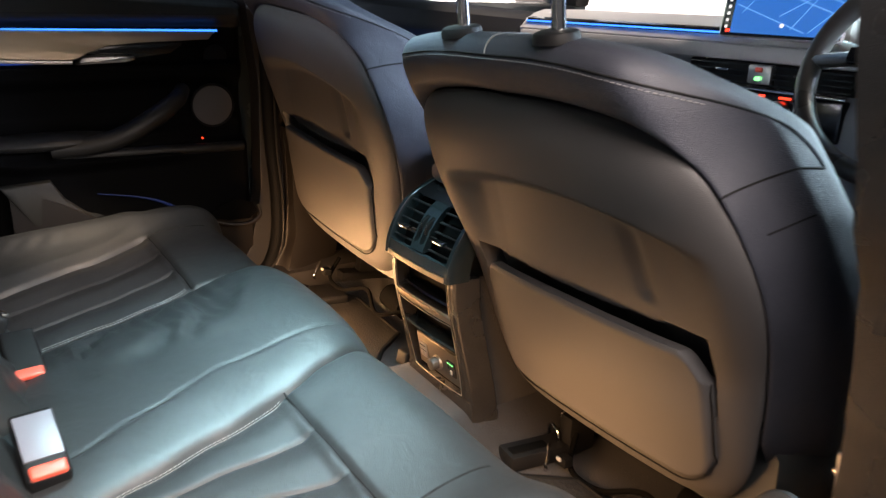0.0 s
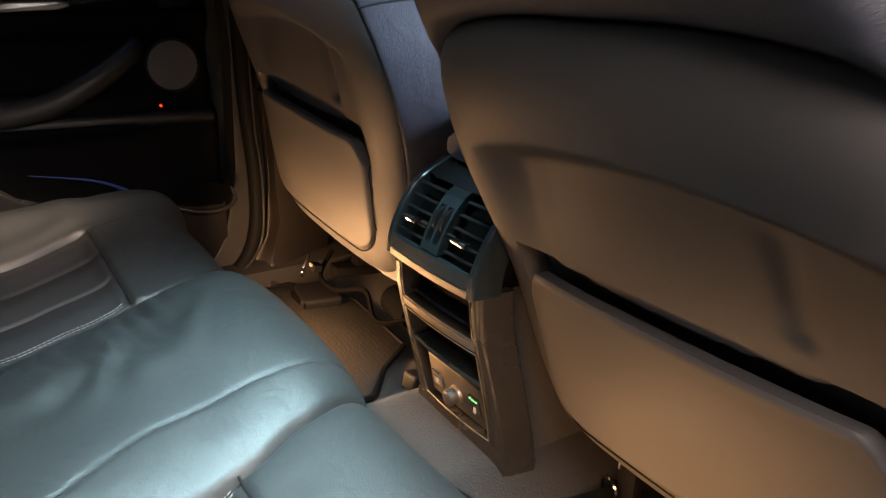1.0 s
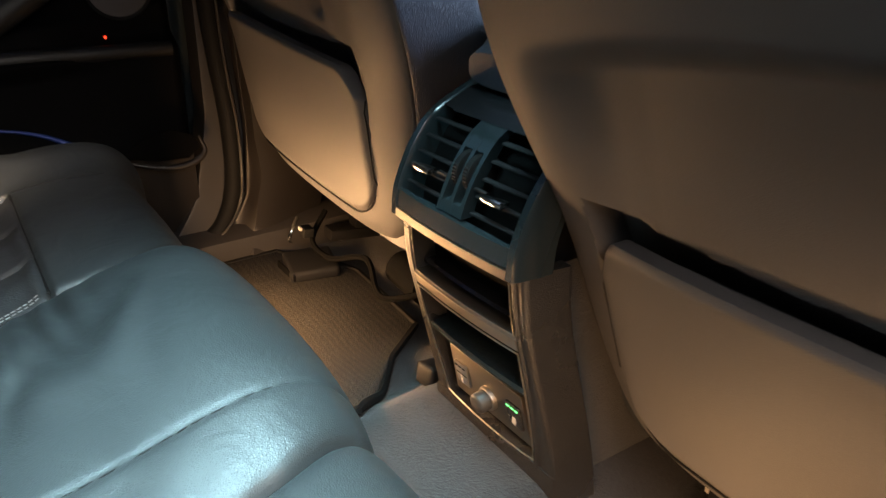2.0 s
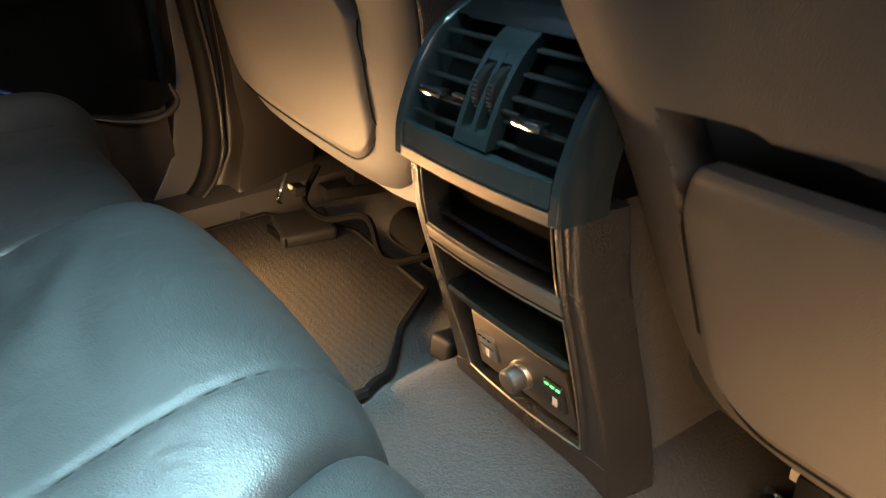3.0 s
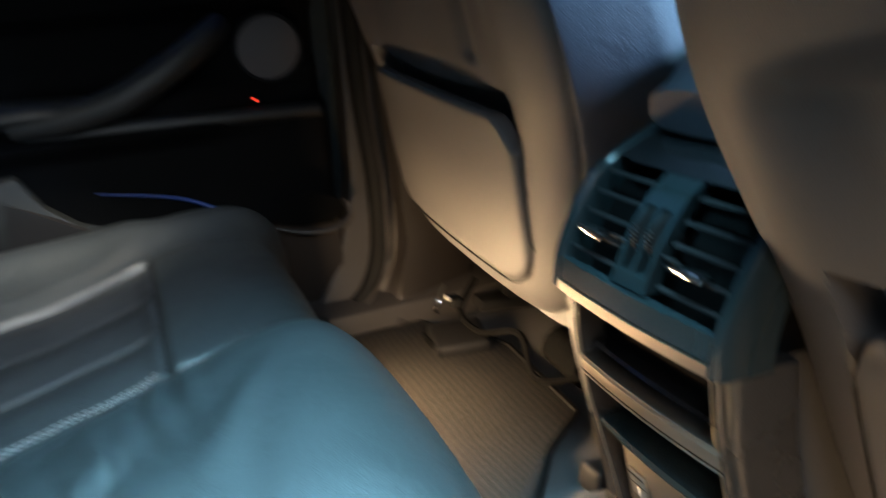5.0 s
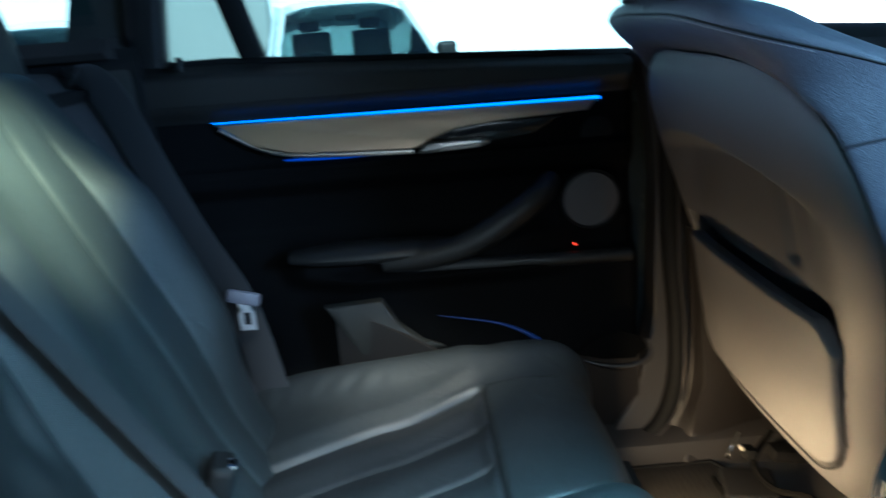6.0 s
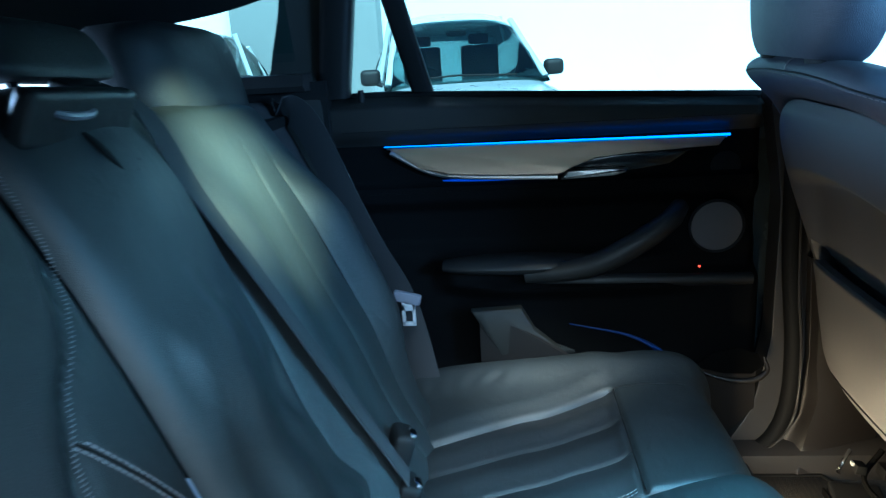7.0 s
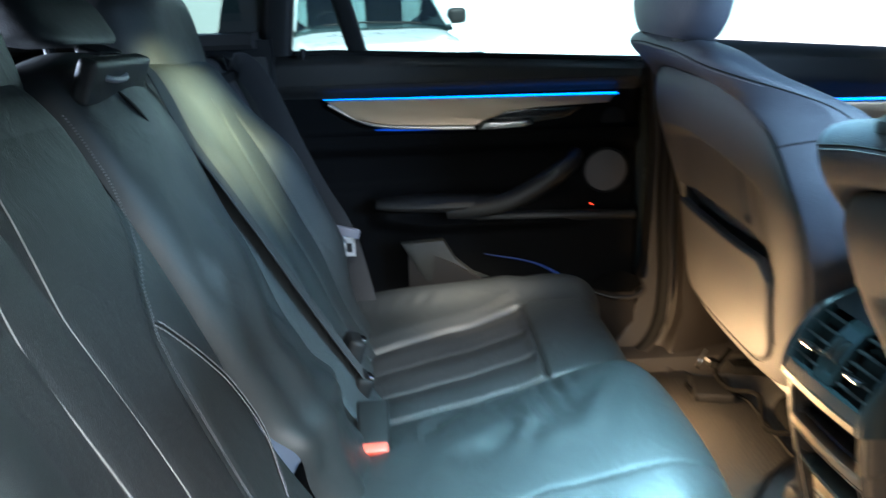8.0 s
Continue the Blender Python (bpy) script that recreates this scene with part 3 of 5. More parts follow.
bar(0.262, 0.268, -0.012, 0.05, GLOSS, "tray_floor", "", 0.004)
bar(0.086, 0.178, -0.012, 0.04, GLOSS, "switch_back", "", 0.001, 0.0)
# chrome outline of the upper tray and of the lower frame
def frame_line(z0, z1, ins, h, r, name, label):
    pts = []
    q = [(-1, z0), (1, z0), (1, z1), (-1, z1)]
    for k in range(4):
        (a, b), (c, d) = q[k], q[(k + 1) % 4]
        pts += [face(CX + mix(a, c, t / 8) * (wi(mix(b, d, t / 8)) - ins), mix(b, d, t / 8), h + 0.004 * (1 - mix(a, c, t / 8) ** 2)) for t in range(8)]
    return part(name, tube(pts + pts[:1], r, 6), BARMETAL, con, label)


frame_line(0.257, 0.317, 0.003, 0.000, 0.0008, "tray_outline", "thin satin grey outline of the tray")
frame_line(0.092, 0.237, 0.000, 0.001, 0.0009, "switch_outline", "thin satin grey outline of the switch field")
# switch plate, two heater switches and the rotary knob
pl = [(-0.066, 0.100), (0.070, 0.100), (0.066, 0.168), (-0.060, 0.168)]
part("switch_plate", plate([(CX + a, b) for a, b in pl], 0.006, lambda a, b, h: face(a, b, h - 0.011), 0.002), DULLMETAL, con, "dull bronze switch plate")
knob = part("knob", disc(face(CX + 0.004, 0.128, -0.004), (0, -1, -0.12), 0.0118, 0.019, 32, 0.003, top=0.94), KNOBGREY, con, "round temperature knob")
part("knob_ring", disc(face(CX + 0.004, 0.128, -0.005), (0, -1, -0.12), 0.0142, 0.006, 32, 0.002), BARMETAL, con, "chrome knob ring")
for x, lit in ((-0.043, False), (0.050, True)):
    sw = part("heater_switch", plate(rounded(CX + x - 0.012, 0.118, CX + x + 0.012, 0.149, 0.003), 0.004, lambda a, b, h: face(a, b, h - 0.006), 0.001), CONSOLE if lit else SATIN, con, "black seat heater push switch" if lit else "pale satin seat heater push switch")
    for k in range(3):
        part("indicator", box(face(CX + x - 0.007 + 0.007 * k, 0.144, -0.0016), (0.0046, 0.0016, 0.0012), 0.0003), GREEN if lit else RUBBER, sw, "lit green indicator" if lit else "unlit indicator")
    if not lit:
        part("groove", box(face(CX + x, 0.1335, -0.0021), (0.020, 0.0012, 0.0012), 0.0003), RUBBER, sw)
    part("symbol", box(face(CX + x, 0.127, -0.0015), (0.006, 0.0012, 0.009), 0.0004), IVORY, sw)
# vent housing
VR = curve([(0.322, -0.010), (0.348, -0.007), (0.374, 0.003), (0.400, 0.018), (0.426, 0.043), (0.452, 0.100)])


def vent(x, z, h=0.0):
    return Vector((x, along(VR, z) - h, z))


hz = [0.322 + 0.13 * k / 16 for k in range(17)]
VX = 0.019
core = [ring_box(VX - 0.094, VX + 0.094, along(VR, z) + 0.03, 0.34, z, 0.004) for z in hz]
# Dark depth behind the slats comes from this near-black colour.
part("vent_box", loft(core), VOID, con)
for s in (-1, 1):
    rings = []
    for z in hz:
        y0 = along(VR, z)
        i, o = VX + s * 0.089, VX + s * 0.103
        o2 = VX + s * 0.106
        rings.append([Vector((x, y, z)) for x, y in ((i, y0 + 0.004), (i + s * 0.003, y0 - 0.002), (o - s * 0.003, y0 - 0.002), (o, y0 + 0.003), (o2, y0 + 0.025), (o2, y0 + 0.040), (i, y0 + 0.040))])
    part("vent_cheek", loft(rings), VENTGREY, con, "curved black side of the vent housing")


def vent_bar(x0, x1, z, hgt, h, deep, mat_, name, label="", parent=con, bow=0.0):
    rings = []
    for k in range(9):
        x = mix(x0, x1, k / 8)
        b = bow * (1 - ((x - VX) / 0.09) ** 2)
        rings.append([vent(x, z - hgt / 2, h + b), vent(x, z + hgt / 2, h + b), vent(x, z + hgt / 2, -deep), vent(x, z - hgt / 2, -deep)])
    return part(name, loft(rings), mat_, parent, label)


vent_bar(VX - 0.10, VX + 0.10, 0.3255, 0.0085, 0.002, 0.03, DULLMETAL, "chrome_strip", "satin strip under the vents", bow=0.004)
vent_bar(VX - 0.09, VX + 0.09, 0.3405, 0.018, 0.001, 0.005, VENTGREY, "lower_lip", "satin grey lower lip", bow=0.004)
vent_bar(VX - 0.09, VX + 0.09, 0.437, 0.016, 0.000, 0.005, GLOSS, "upper_lip", "gloss black upper lip", bow=0.002)
for s in (-1, 1):
    for k in range(5):
        z = 0.3585 + 0.0148 * k
        vent_bar(*sorted((VX + s * 0.024, VX + s * 0.088)), z, 0.0015, -0.005, 0.0084, PLASTIC, "slat", bow=0.002)
    part("tab", box(vent(VX + s * 0.057, 0.3795, 0.003), (0.030, 0.012, 0.0055), 0.0022), CHROME, con, "chrome vent tab")
    part("tab_stem", box(vent(VX + s * 0.030, 0.3795, -0.002), (0.018, 0.004, 0.0025), 0.001), PLASTIC, con)
# centre bridge: two outer cheeks, a middle web and bridges above and below the wheels
for x0, x1 in ((-0.020, -0.0145), (-0.0025, 0.0025), (0.0145, 0.020)):
    part("vent_bridge", loft([[vent(VX + x, z, h) for x, h in ((x0, 0.002), (x1, 0.002), (x1, -0.012), (x0, -0.012))] for z in [0.352 + 0.076 * k / 10 for k in range(11)]]), VENTGREY, con, "satin grey bar of the vent bridge")
for z0, z1 in ((0.352, 0.362), (0.408, 0.430)):
    part("vent_bridge", loft([[vent(VX + x, z, h) for x, h in ((-0.0145, 0.0015), (0.0145, 0.0015), (0.0145, -0.012), (-0.0145, -0.012))] for z in [z0 + (z1 - z0) * k / 5 for k in range(6)]]), VENTGREY, con, "satin grey end of the vent bridge")
for s in (-1, 1):
    w = []
    wc = vent(VX + s * 0.0085, 0.385, -0.017)
    for k, (dx, r) in enumerate(((-0.0042, 0.0195), (-0.0034, 0.0208), (0.0034, 0.0208), (0.0042, 0.0195))):
        w.append([wc + Vector((dx, r * math.cos(2 * math.pi * j / 40), r * math.sin(2 * math.pi * j / 40))) for j in range(40)])
    wheel = part("thumbwheel", loft(w), RUBBER, con, "ribbed black thumbwheel")
    for j in range(10):
        t = radians(150 + 8.5 * j)
        part("rib", box(wc + Vector((0, 0.0210 * math.cos(t), 0.0210 * math.sin(t))), (0.0056, 0.0012, 0.0012), 0), CHROME, wheel)
part("light_window", plate(rounded(VX - 0.070, 0.428, VX + 0.070, 0.446, 0.003), 0.003, lambda a, b, h: vent(a, b, h), 0.001), GLOSS, con)
# padded armrest lid on the console
arm = thing("armrest", "blue-grey stitched leather armrest on the centre console", "armrest")
ar = []
for k in range(20):
    v = k / 19
    y = mix(0.075, 0.42, v)
    w = 0.098 * (0.86 + 0.14 * smooth(0, 0.12, v))
    h = 0.075 * (0.45 + 0.55 * smooth(0, 0.15, v))
    ring = []
    for j in range(36):
        t = 2 * math.pi * j / 36
        c_, q = math.cos(t), math.sin(t)
        ring.append(Vector((VX + w * math.copysign(abs(c_) ** 0.45, c_), y, 0.486 + h / 2 * math.copysign(abs(q) ** 0.55, q) - 0.02 * (1 - smooth(0, 0.2, v)))))
    ar.append(ring)
part("lid", loft(ar), LEATHER_SEAT, arm)
part("stitching", stitches([Vector((VX + mix(-0.09, 0.09, k / 20), 0.115, 0.5235)) for k in range(21)], 0.006, 0.004, 0.0009), IVORY, arm)
part("base", box((VX, 0.27, 0.44), (0.19, 0.36, 0.05), 0.01), PLASTIC, arm)

# ---- rear bench ----
bench = thing("rear_bench", "black leather three-place rear bench with channelled inserts", "rear seat")
CP = spline([(0, -0.72, 0.205), (0, -0.62, 0.235), (0, -0.50, 0.246), (0, -0.40, 0.255), (0, -0.335, 0.264), (0, -0.27, 0.279), (0, -0.222, 0.281), (0, -0.187, 0.266), (0, -0.168, 0.232), (0, -0.165, 0.18), (0, -0.175, 0.10), (0, -0.19, 0.01)], 150)
CN = [Vector((0, -(CP[min(k + 1, 150)] - CP[max(k - 1, 0)]).z, (CP[min(k + 1, 150)] - CP[max(k - 1, 0)]).y)).normalized() for k in range(151)]
def groove(d, w=0.004):
    return math.exp(-abs(d) / w)


def mid_left(y):
    return table([(-0.70, -0.088), (-0.63, -0.100), (-0.585, -0.111), (-0.48, -0.141), (-0.40, -0.170), (-0.325, -0.196), (-0.265, -0.202), (-0.185, -0.224)], y)


def mid_right(y):
    return table([(-0.70, 0.330), (-0.60, 0.303), (-0.524, 0.280), (-0.43, 0.249), (-0.326, 0.216), (-0.256, 0.190), (-0.185, 0.166)], y)


def outer_edge(y):
    """Outer edge of the channelled insert of an outer place."""
    return table([(-0.70, 0.352), (-0.62, 0.385), (-0.465, 0.448), (-0.335, 0.510)], y)


def mid_seam(y):
    return table([(-0.66, 0.240), (-0.586, 0.217), (-0.495, 0.174), (-0.38, 0.124), (-0.27, 0.117), (-0.18, 0.109)], y)


def side_h(x, y, inner):
    """Height of an outer place over the base line; x outwards from the car's middle, inner: the edge of its middle neighbour."""
    h = 0.024 * bump(x, 0.60, 0.055) - 0.05 * smooth(0.63, 0.69, x) ** 2
    fr = smooth(-0.355, -0.325, y)
    c0, c3 = inner + 0.004, outer_edge(y)
    h += 0.010 * smooth(c3, c3 + 0.05, x) * smooth(-0.30, -0.36, y)
    inside = smooth(c0 - 0.01, c0 + 0.01, x) * smooth(c3 + 0.01, c3 - 0.01, x)
    h -= 0.008 * inside * (1 - fr)
    if y < -0.325:
        e = smooth(-0.328, -0.345, y)
        for k in range(4):
            c = mix(c0, c3, k / 3)
            h -= 0.0065 * groove(x - c, 0.0026) * e
            if k < 3:
                h += 0.0075 * bump(x, c + (c3 - c0) / 6, 0.034) * e
    if c0 < x < c3:
        h -= 0.0060 * groove(y + 0.333, 0.003)
    h += 0.006 * bump(x, 0.37, 0.2) * fr
    h += 0.0016 * math.sin(170 * y + 4 * noise.noise(Vector((x * 20, y * 8, 5.0)))) * bump(x, 0.56, 0.03) * smooth(-0.42, -0.50, y)
    return h


def mid_h(x, y):
    a, b = mid_left(y), mid_right(y)
    f = (x - (a + b) / 2) / ((b - a) / 2)
    h = 0.019 * (1 - abs(f) ** 3)
    h -= 0.0022 * groove(x - mid_seam(y), 0.0026)
    wr = smooth(-0.66, -0.50, y) * smooth(-0.22, -0.34, y) * smooth(a + 0.01, a + 0.05, x) * smooth(0.10, -0.02, x)
    near = smooth(a + 0.004, a + 0.03, x) * smooth(a + 0.20, a + 0.06, x) * smooth(-0.64, -0.55, y) * smooth(-0.25, -0.33, y)
    h += 0.0030 * near * math.sin(250 * y - 30 * x + 5 * noise.noise(Vector((x * 9, y * 9, 7.3)))) * (0.55 + noise.noise(Vector((x * 10, y * 16, 5.0))))
    h += 0.0085 * wr * math.sin(75 * y + 22 * x + 4 * noise.noise(Vector((x * 12, y * 12, 0.3)))) * (0.5 + 0.9 * noise.noise(Vector((x * 9, y * 14, 2.0))))
    return h


def cushion(x0, x1, hf, n, label=""):
    """x0, x1: functions of the depth y."""
    def f(u, v):
        k = min(150, int(round(v * 150)))
        p, nn = CP[k], CN[k]
        a, b = x0(p.y), x1(p.y)
        x = mix(a, b, u)
        if hf is not mid_h:
            # columns follow the insert's outer edge
            q, c = (u, b) if b < 0 else (1 - u, a)
            e = math.copysign(outer_edge(p.y), c)
            x = mix(math.copysign(0.69, c), e, q / 0.4) if q < 0.4 else mix(e, c, (q - 0.4) / 0.6)
        h = hf(x, p.y) * smooth(1.0, 0.80, v)
        edge = min(x - a, b - x)
        h -= 0.012 * math.exp(-edge / 0.004) + 0.004 * math.exp(-edge / 0.02)
        h += 0.0018 * noise.noise(Vector((x * 7, p.y * 7, 1.7))) + 0.0006 * noise.noise(Vector((x * 30, p.y * 30, 3.1)))
        return Vector((x, p.y, p.z + 0.006 - 0.014 * x)) + nn * h

    ob = part("cushion", sheet(n, 150, f), [LEATHER, LEATHER_DARK], bench, label)
    if hf is not mid_h:
        for poly in ob.data.polygons:
            p = poly.center
            edge = -mid_left(p.y) if p.x < 0 else mid_right(p.y)
            poly.material_index = int(edge + 0.004 < abs(p.x) < outer_edge(p.y) and p.y < -0.334)
    return ob


hl = lambda x, y: side_h(-x, y, -mid_left(y)) - 0.014 * smooth(-0.36, -0.22, y)
hr_ = lambda x, y: side_h(x, y, mid_right(y))
cl = cushion(lambda y: -0.69, mid_left, hl, 140)
cm = cushion(mid_left, mid_right, mid_h, 110, "raised middle cushion with creased leather")
cr_ = cushion(mid_right, lambda y: 0.69, hr_, 140)


def on_cushion(x, y, hf, lift=0.0006):
    k = 0
    while CP[k + 1].y < y:
        k += 1
    f = (y - CP[k].y) / (CP[k + 1].y - CP[k].y)
    p, nn = CP[k].lerp(CP[k + 1], f), CN[k].lerp(CN[k + 1], f)
    return Vector((x, y, p.z + 0.006 - 0.014 * x)) + nn * (hf(x, y) + lift + 0.0018 * noise.noise(Vector((x * 7, y * 7, 1.7))) + 0.0006 * noise.noise(Vector((x * 30, y * 30, 3.1))))


for obj, hf, sg, ed in ((cl, hl, -1, lambda y: -mid_left(y)), (cr_, hr_, 1, mid_right)):
    for dx in (0.010, 0.016):
        part("stitching", stitches([on_cushion(sg * (ed(-0.64 + 0.30 * k / 40) + dx), -0.64 + 0.30 * k / 40, hf) for k in range(41)], 0.0062, 0.0042, 0.00055), STITCH, obj)
    for c in (1 / 3, 2 / 3):
        part("seam", tube([on_cushion(sg * mix(ed(-0.62 + 0.28 * k / 40) + 0.004, outer_edge(-0.62 + 0.28 * k / 40), c), -0.62 + 0.28 * k / 40, hf, 0.0004) for k in range(41)], 0.0008, 5), SEAM, obj, "thin grey seam")
    part("seam", tube([on_cushion(sg * outer_edge(y), y, hf, 0.0004) for y in [mix(-0.62, -0.215, k / 50) for k in range(51)]], 0.0009, 5), RUBBER, obj, "dark seam")
    part("front_seam", tube([on_cushion(sg * mix(ed(-0.333) + 0.004, outer_edge(-0.333), k / 30), -0.333, hf, 0.0) for k in range(31)], 0.0016, 6), RUBBER, obj, "dark seam")
part("seam", tube([on_cushion(mid_seam(y), y, mid_h, 0.0) for y in [mix(-0.62, -0.21, k / 40) for k in range(41)]], 0.0010, 5), RUBBER, cm, "thin dark seam")

# backrest
BP = spline([(0, -0.60, 0.20), (0, -0.655, 0.28), (0, -0.712, 0.38), (0, -0.773, 0.53), (0, -0.832, 0.66), (0, -0.872, 0.740), (0, -0.905, 0.775), (0, -0.96, 0.77), (0, -1.00, 0.70)], 120)
BN = [Vector((0, (BP[min(k + 1, 120)] - BP[max(k - 1, 0)]).z, -(BP[min(k + 1, 120)] - BP[max(k - 1, 0)]).y)).normalized() for k in range(121)]


def backrest(x0, x1, hf, n, label="", round_=0.008):
    def f(u, v):
        k = min(120, int(round(v * 120)))
        z = BP[k].z
        a, b = x0(z), x1(z)
        x = mix(a, b, u)
        edge = min(u, 1 - u) * (b - a)
        h = hf(x, z) - 0.020 * math.exp(-edge / round_) - 0.008 * math.exp(-edge / 0.03)
        h += 0.0015 * noise.noise(Vector((x * 8, z * 8, 6.1)))
        return Vector((x, BP[k].y, z)) + BN[k] * h

    return part("backrest", sheet(n, 120, f), LEATHER, bench, label)


LADDER = [(0.30, 0.274), (0.457, 0.274), (0.512, 0.270), (0.546, 0.262), (0.578, 0.238), (0.62, 0.192), (0.64, 0.178), (0.683, 0.165), (0.74, 0.166), (0.77, 0.175)]


def back_h(x, z):
    h = 0.048 * bump(x, 0.485, 0.052) * smooth(0.74, 0.57, z) * smooth(0.26, 0.44, z) - 0.06 * smooth(0.505, 0.545, x)
    h += 0.020 * bump(x, 0.19, 0.05) * smooth(0.75, 0.58, z)
    for c in (0.345, 0.42):
        h -= 0.0035 * groove(x - c, 0.0055) * smooth(0.74, 0.68, z)
    for c in (0.307, 0.382, 0.45):
        h += 0.0025 * bump(x, c, 0.028) * smooth(0.70, 0.60, z)
    h += 0.012 * bump(z, 0.40, 0.1) * bump(x, 0.37, 0.14)
    return h


def right_h(x, z):
    d = x - table(LADDER, z)
    h = 0.030 * bump(x, 0.56, 0.06) * smooth(0.76, 0.62, z) - 0.07 * smooth(0.60, 0.66, x)
    h += 0.008 * smooth(0.0, 0.03, d) - 0.006 * groove(d, 0.004) - 0.004 * groove(d + 0.012, 0.003)
    for c in (0.376, 0.438):
        h -= 0.003 * groove(x - c, 0.004) * smooth(0.75, 0.71, z)
    h += 0.010 * bump(z, 0.42, 0.12) * bump(x, 0.39, 0.14)
    return h


def back_mid_h(x, z):
    h = 0.012 + 0.012 * bump(x, 0.015, 0.08)
    inside = smooth(-0.100, -0.06, x) * smooth(0.125, 0.09, x)
    h += 0.016 * inside * noise.noise(Vector((x * 11, z * 9, 4.2))) * smooth(0.70, 0.58, z)
    h += 0.011 * inside * noise.noise(Vector((x * 24, z * 15, 9.2))) * smooth(0.66, 0.52, z)
    h += 0.018 * bump(z, 0.335, 0.028)
    return h


bl = backrest(lambda z: -0.545, lambda z: -0.105, lambda x, z: back_h(-x, z), 130)
backrest(lambda z: -0.105, lambda z: table([(0.3, 0.124), (0.63, 0.138), (0.75, 0.15)], z), back_mid_h, 90, "plain creased leather middle backrest")
br_ = backrest(lambda z: table([(0.3, 0.124), (0.63, 0.138), (0.75, 0.15)], z), lambda z: 0.665, right_h, 150)


br_.data.materials.append(LEATHER_DARK)
for poly in br_.data.polygons:
    p = poly.center
    poly.material_index = int(table(LADDER, p.z) + 0.002 < p.x < 0.49 and p.z < 0.74 and p.y > -0.9)


def on_back(x, z, hf, lift=0.0008):
    k = 0
    while BP[k + 1].z < z:
        k += 1
    f = (z - BP[k].z) / (BP[k + 1].z - BP[k].z)
    p, nn = BP[k].lerp(BP[k + 1], f), BN[k].lerp(BN[k + 1], f)
    return Vector((x, p.y, z)) + nn * (hf(x, z) + lift)


lad_h = lambda x, z: right_h(table(LADDER, z) - 0.006, z) + 0.001
# ladder stitching along the inner contour of the outer backrest, and the double seam below it
bm = bmesh.new()
for k in range(150):
    z = mix(0.30, 0.745, k / 149)
    x = table(LADDER, z)
    tube([on_back(x - 0.0085, z, lad_h), on_back(x - 0.006, z, lad_h, 0.0012), on_back(x - 0.0035, z, lad_h)], 0.0005, 4, bm)
part("stitching", bm, THREAD, br_)
ARCH = spline([(0.250, 0, 0.560), (0.200, 0, 0.499), (0.170, 0, 0.450), (0.161, 0, 0.388), (0.205, 0, 0.335)], 40)
for d in (0.0, 0.007):
    part("stitching", stitches([on_back(p.x - 0.010 + d, p.z - 0.4 * d, right_h, 0.001) for p in ARCH], 0.0062, 0.0045, 0.0007), THREAD, br_)
part("arch_seam", tube([on_back(p.x - 0.0065, p.z - 0.0014, right_h, 0.0) for p in ARCH], 0.0018, 6), RUBBER, br_)
for c in (0.376, 0.438):
    part("seam", tube([on_back(c + 0.02 * smooth(0.6, 0.72, z) * -1, z, right_h, 0.0006) for z in [mix(0.32, 0.72, k / 40) for k in range(41)]], 0.0009, 5), SEAM, br_, "thin grey seam")
for c in (-0.345, -0.42):
    part("seam", tube([on_back(c, mix(0.34, 0.72, k / 40), lambda x, z: back_h(-x, z), 0.0) for k in range(41)], 0.0009, 5), RUBBER, bl, "thin dark seam")
# fixed side bolsters beside the backrest
for s in (-1, 1):
    part("side_bolster", sheet(24, 40, lambda u, v: Vector((s * mix(0.545, 0.735, u), BP[int(v * 92)].y - 0.055 + 0.03 * math.sin(math.pi * u), BP[int(v * 92)].z)), (0, -0.03, 0)), WEBBING, bench, "dark cloth side bolster")


def rear_headrest(x, w, z0, high, deep=0.052):
    rings = []
    for k in range(19):
        v = k / 18
        r = 1 - abs(2 * v - 1) ** 4.5
        r = 0.62 + 0.38 * max(0.0, r) ** 0.5
        z = z0 + high * v
        ring = []
        for j in range(48):
            t = 2 * math.pi * j / 48
            c_, q = math.cos(t), math.sin(t)
            xx = w * r * math.copysign(abs(c_) ** 0.40, c_)
            yy = deep * r * math.copysign(abs(q) ** 0.55, q)
            ring.append(Vector((x + xx, -0.952 + yy - 0.035 * v - 1.2 * max(0.0, abs(xx) - 0.09) ** 2 * 4, z)))
        rings.append(ring)
    # Darker copy of the bench leather: shade on the headrests put into colour.
    h = part("headrest", loft(rings), LEATHER_DARK, bench)
    for s in (-0.06, 0.06):
        part("post", tube([(x + s, -0.935, 0.74), (x + s, -0.948, 0.82)], 0.006, 8), PLASTIC, h)


rear_headrest(-0.418, 0.172, 0.752, 0.140)
rear_headrest(-0.048, 0.108, 0.808, 0.062, 0.040)
rear_headrest(0.292, 0.168, 0.748, 0.130, 0.066)
# belt guide flap with pull strap on the middle backrest
flap = part("belt_flap", box((0.050, -0.864, 0.775), (0.165, 0.020, 0.048), 0.007, Euler((radians(-22), 0, 0)).to_matrix(), segments=3), LEATHER, bench, "flap with a belt guide")
part("belt_guide", tube(spline([(0.045, -0.870, 0.788), (0.044, -0.853, 0.777), (0.070, -0.850, 0.774), (0.098, -0.853, 0.777), (0.097, -0.870, 0.788)], 16), 0.0038, 8), BUCKLE, flap, "grey belt guide loop")
part("pull_strap", strap(spline([(0.046, -0.862, 0.760), (0.044, -0.850, 0.746), (0.028, -0.842, 0.728), (0.012, -0.838, 0.714), (-0.008, -0.842, 0.724)], 20), (1, 0.2, 0), 0.018, 0.003), RUBBER, flap, "black pull strap")

before = set(scene.objects)
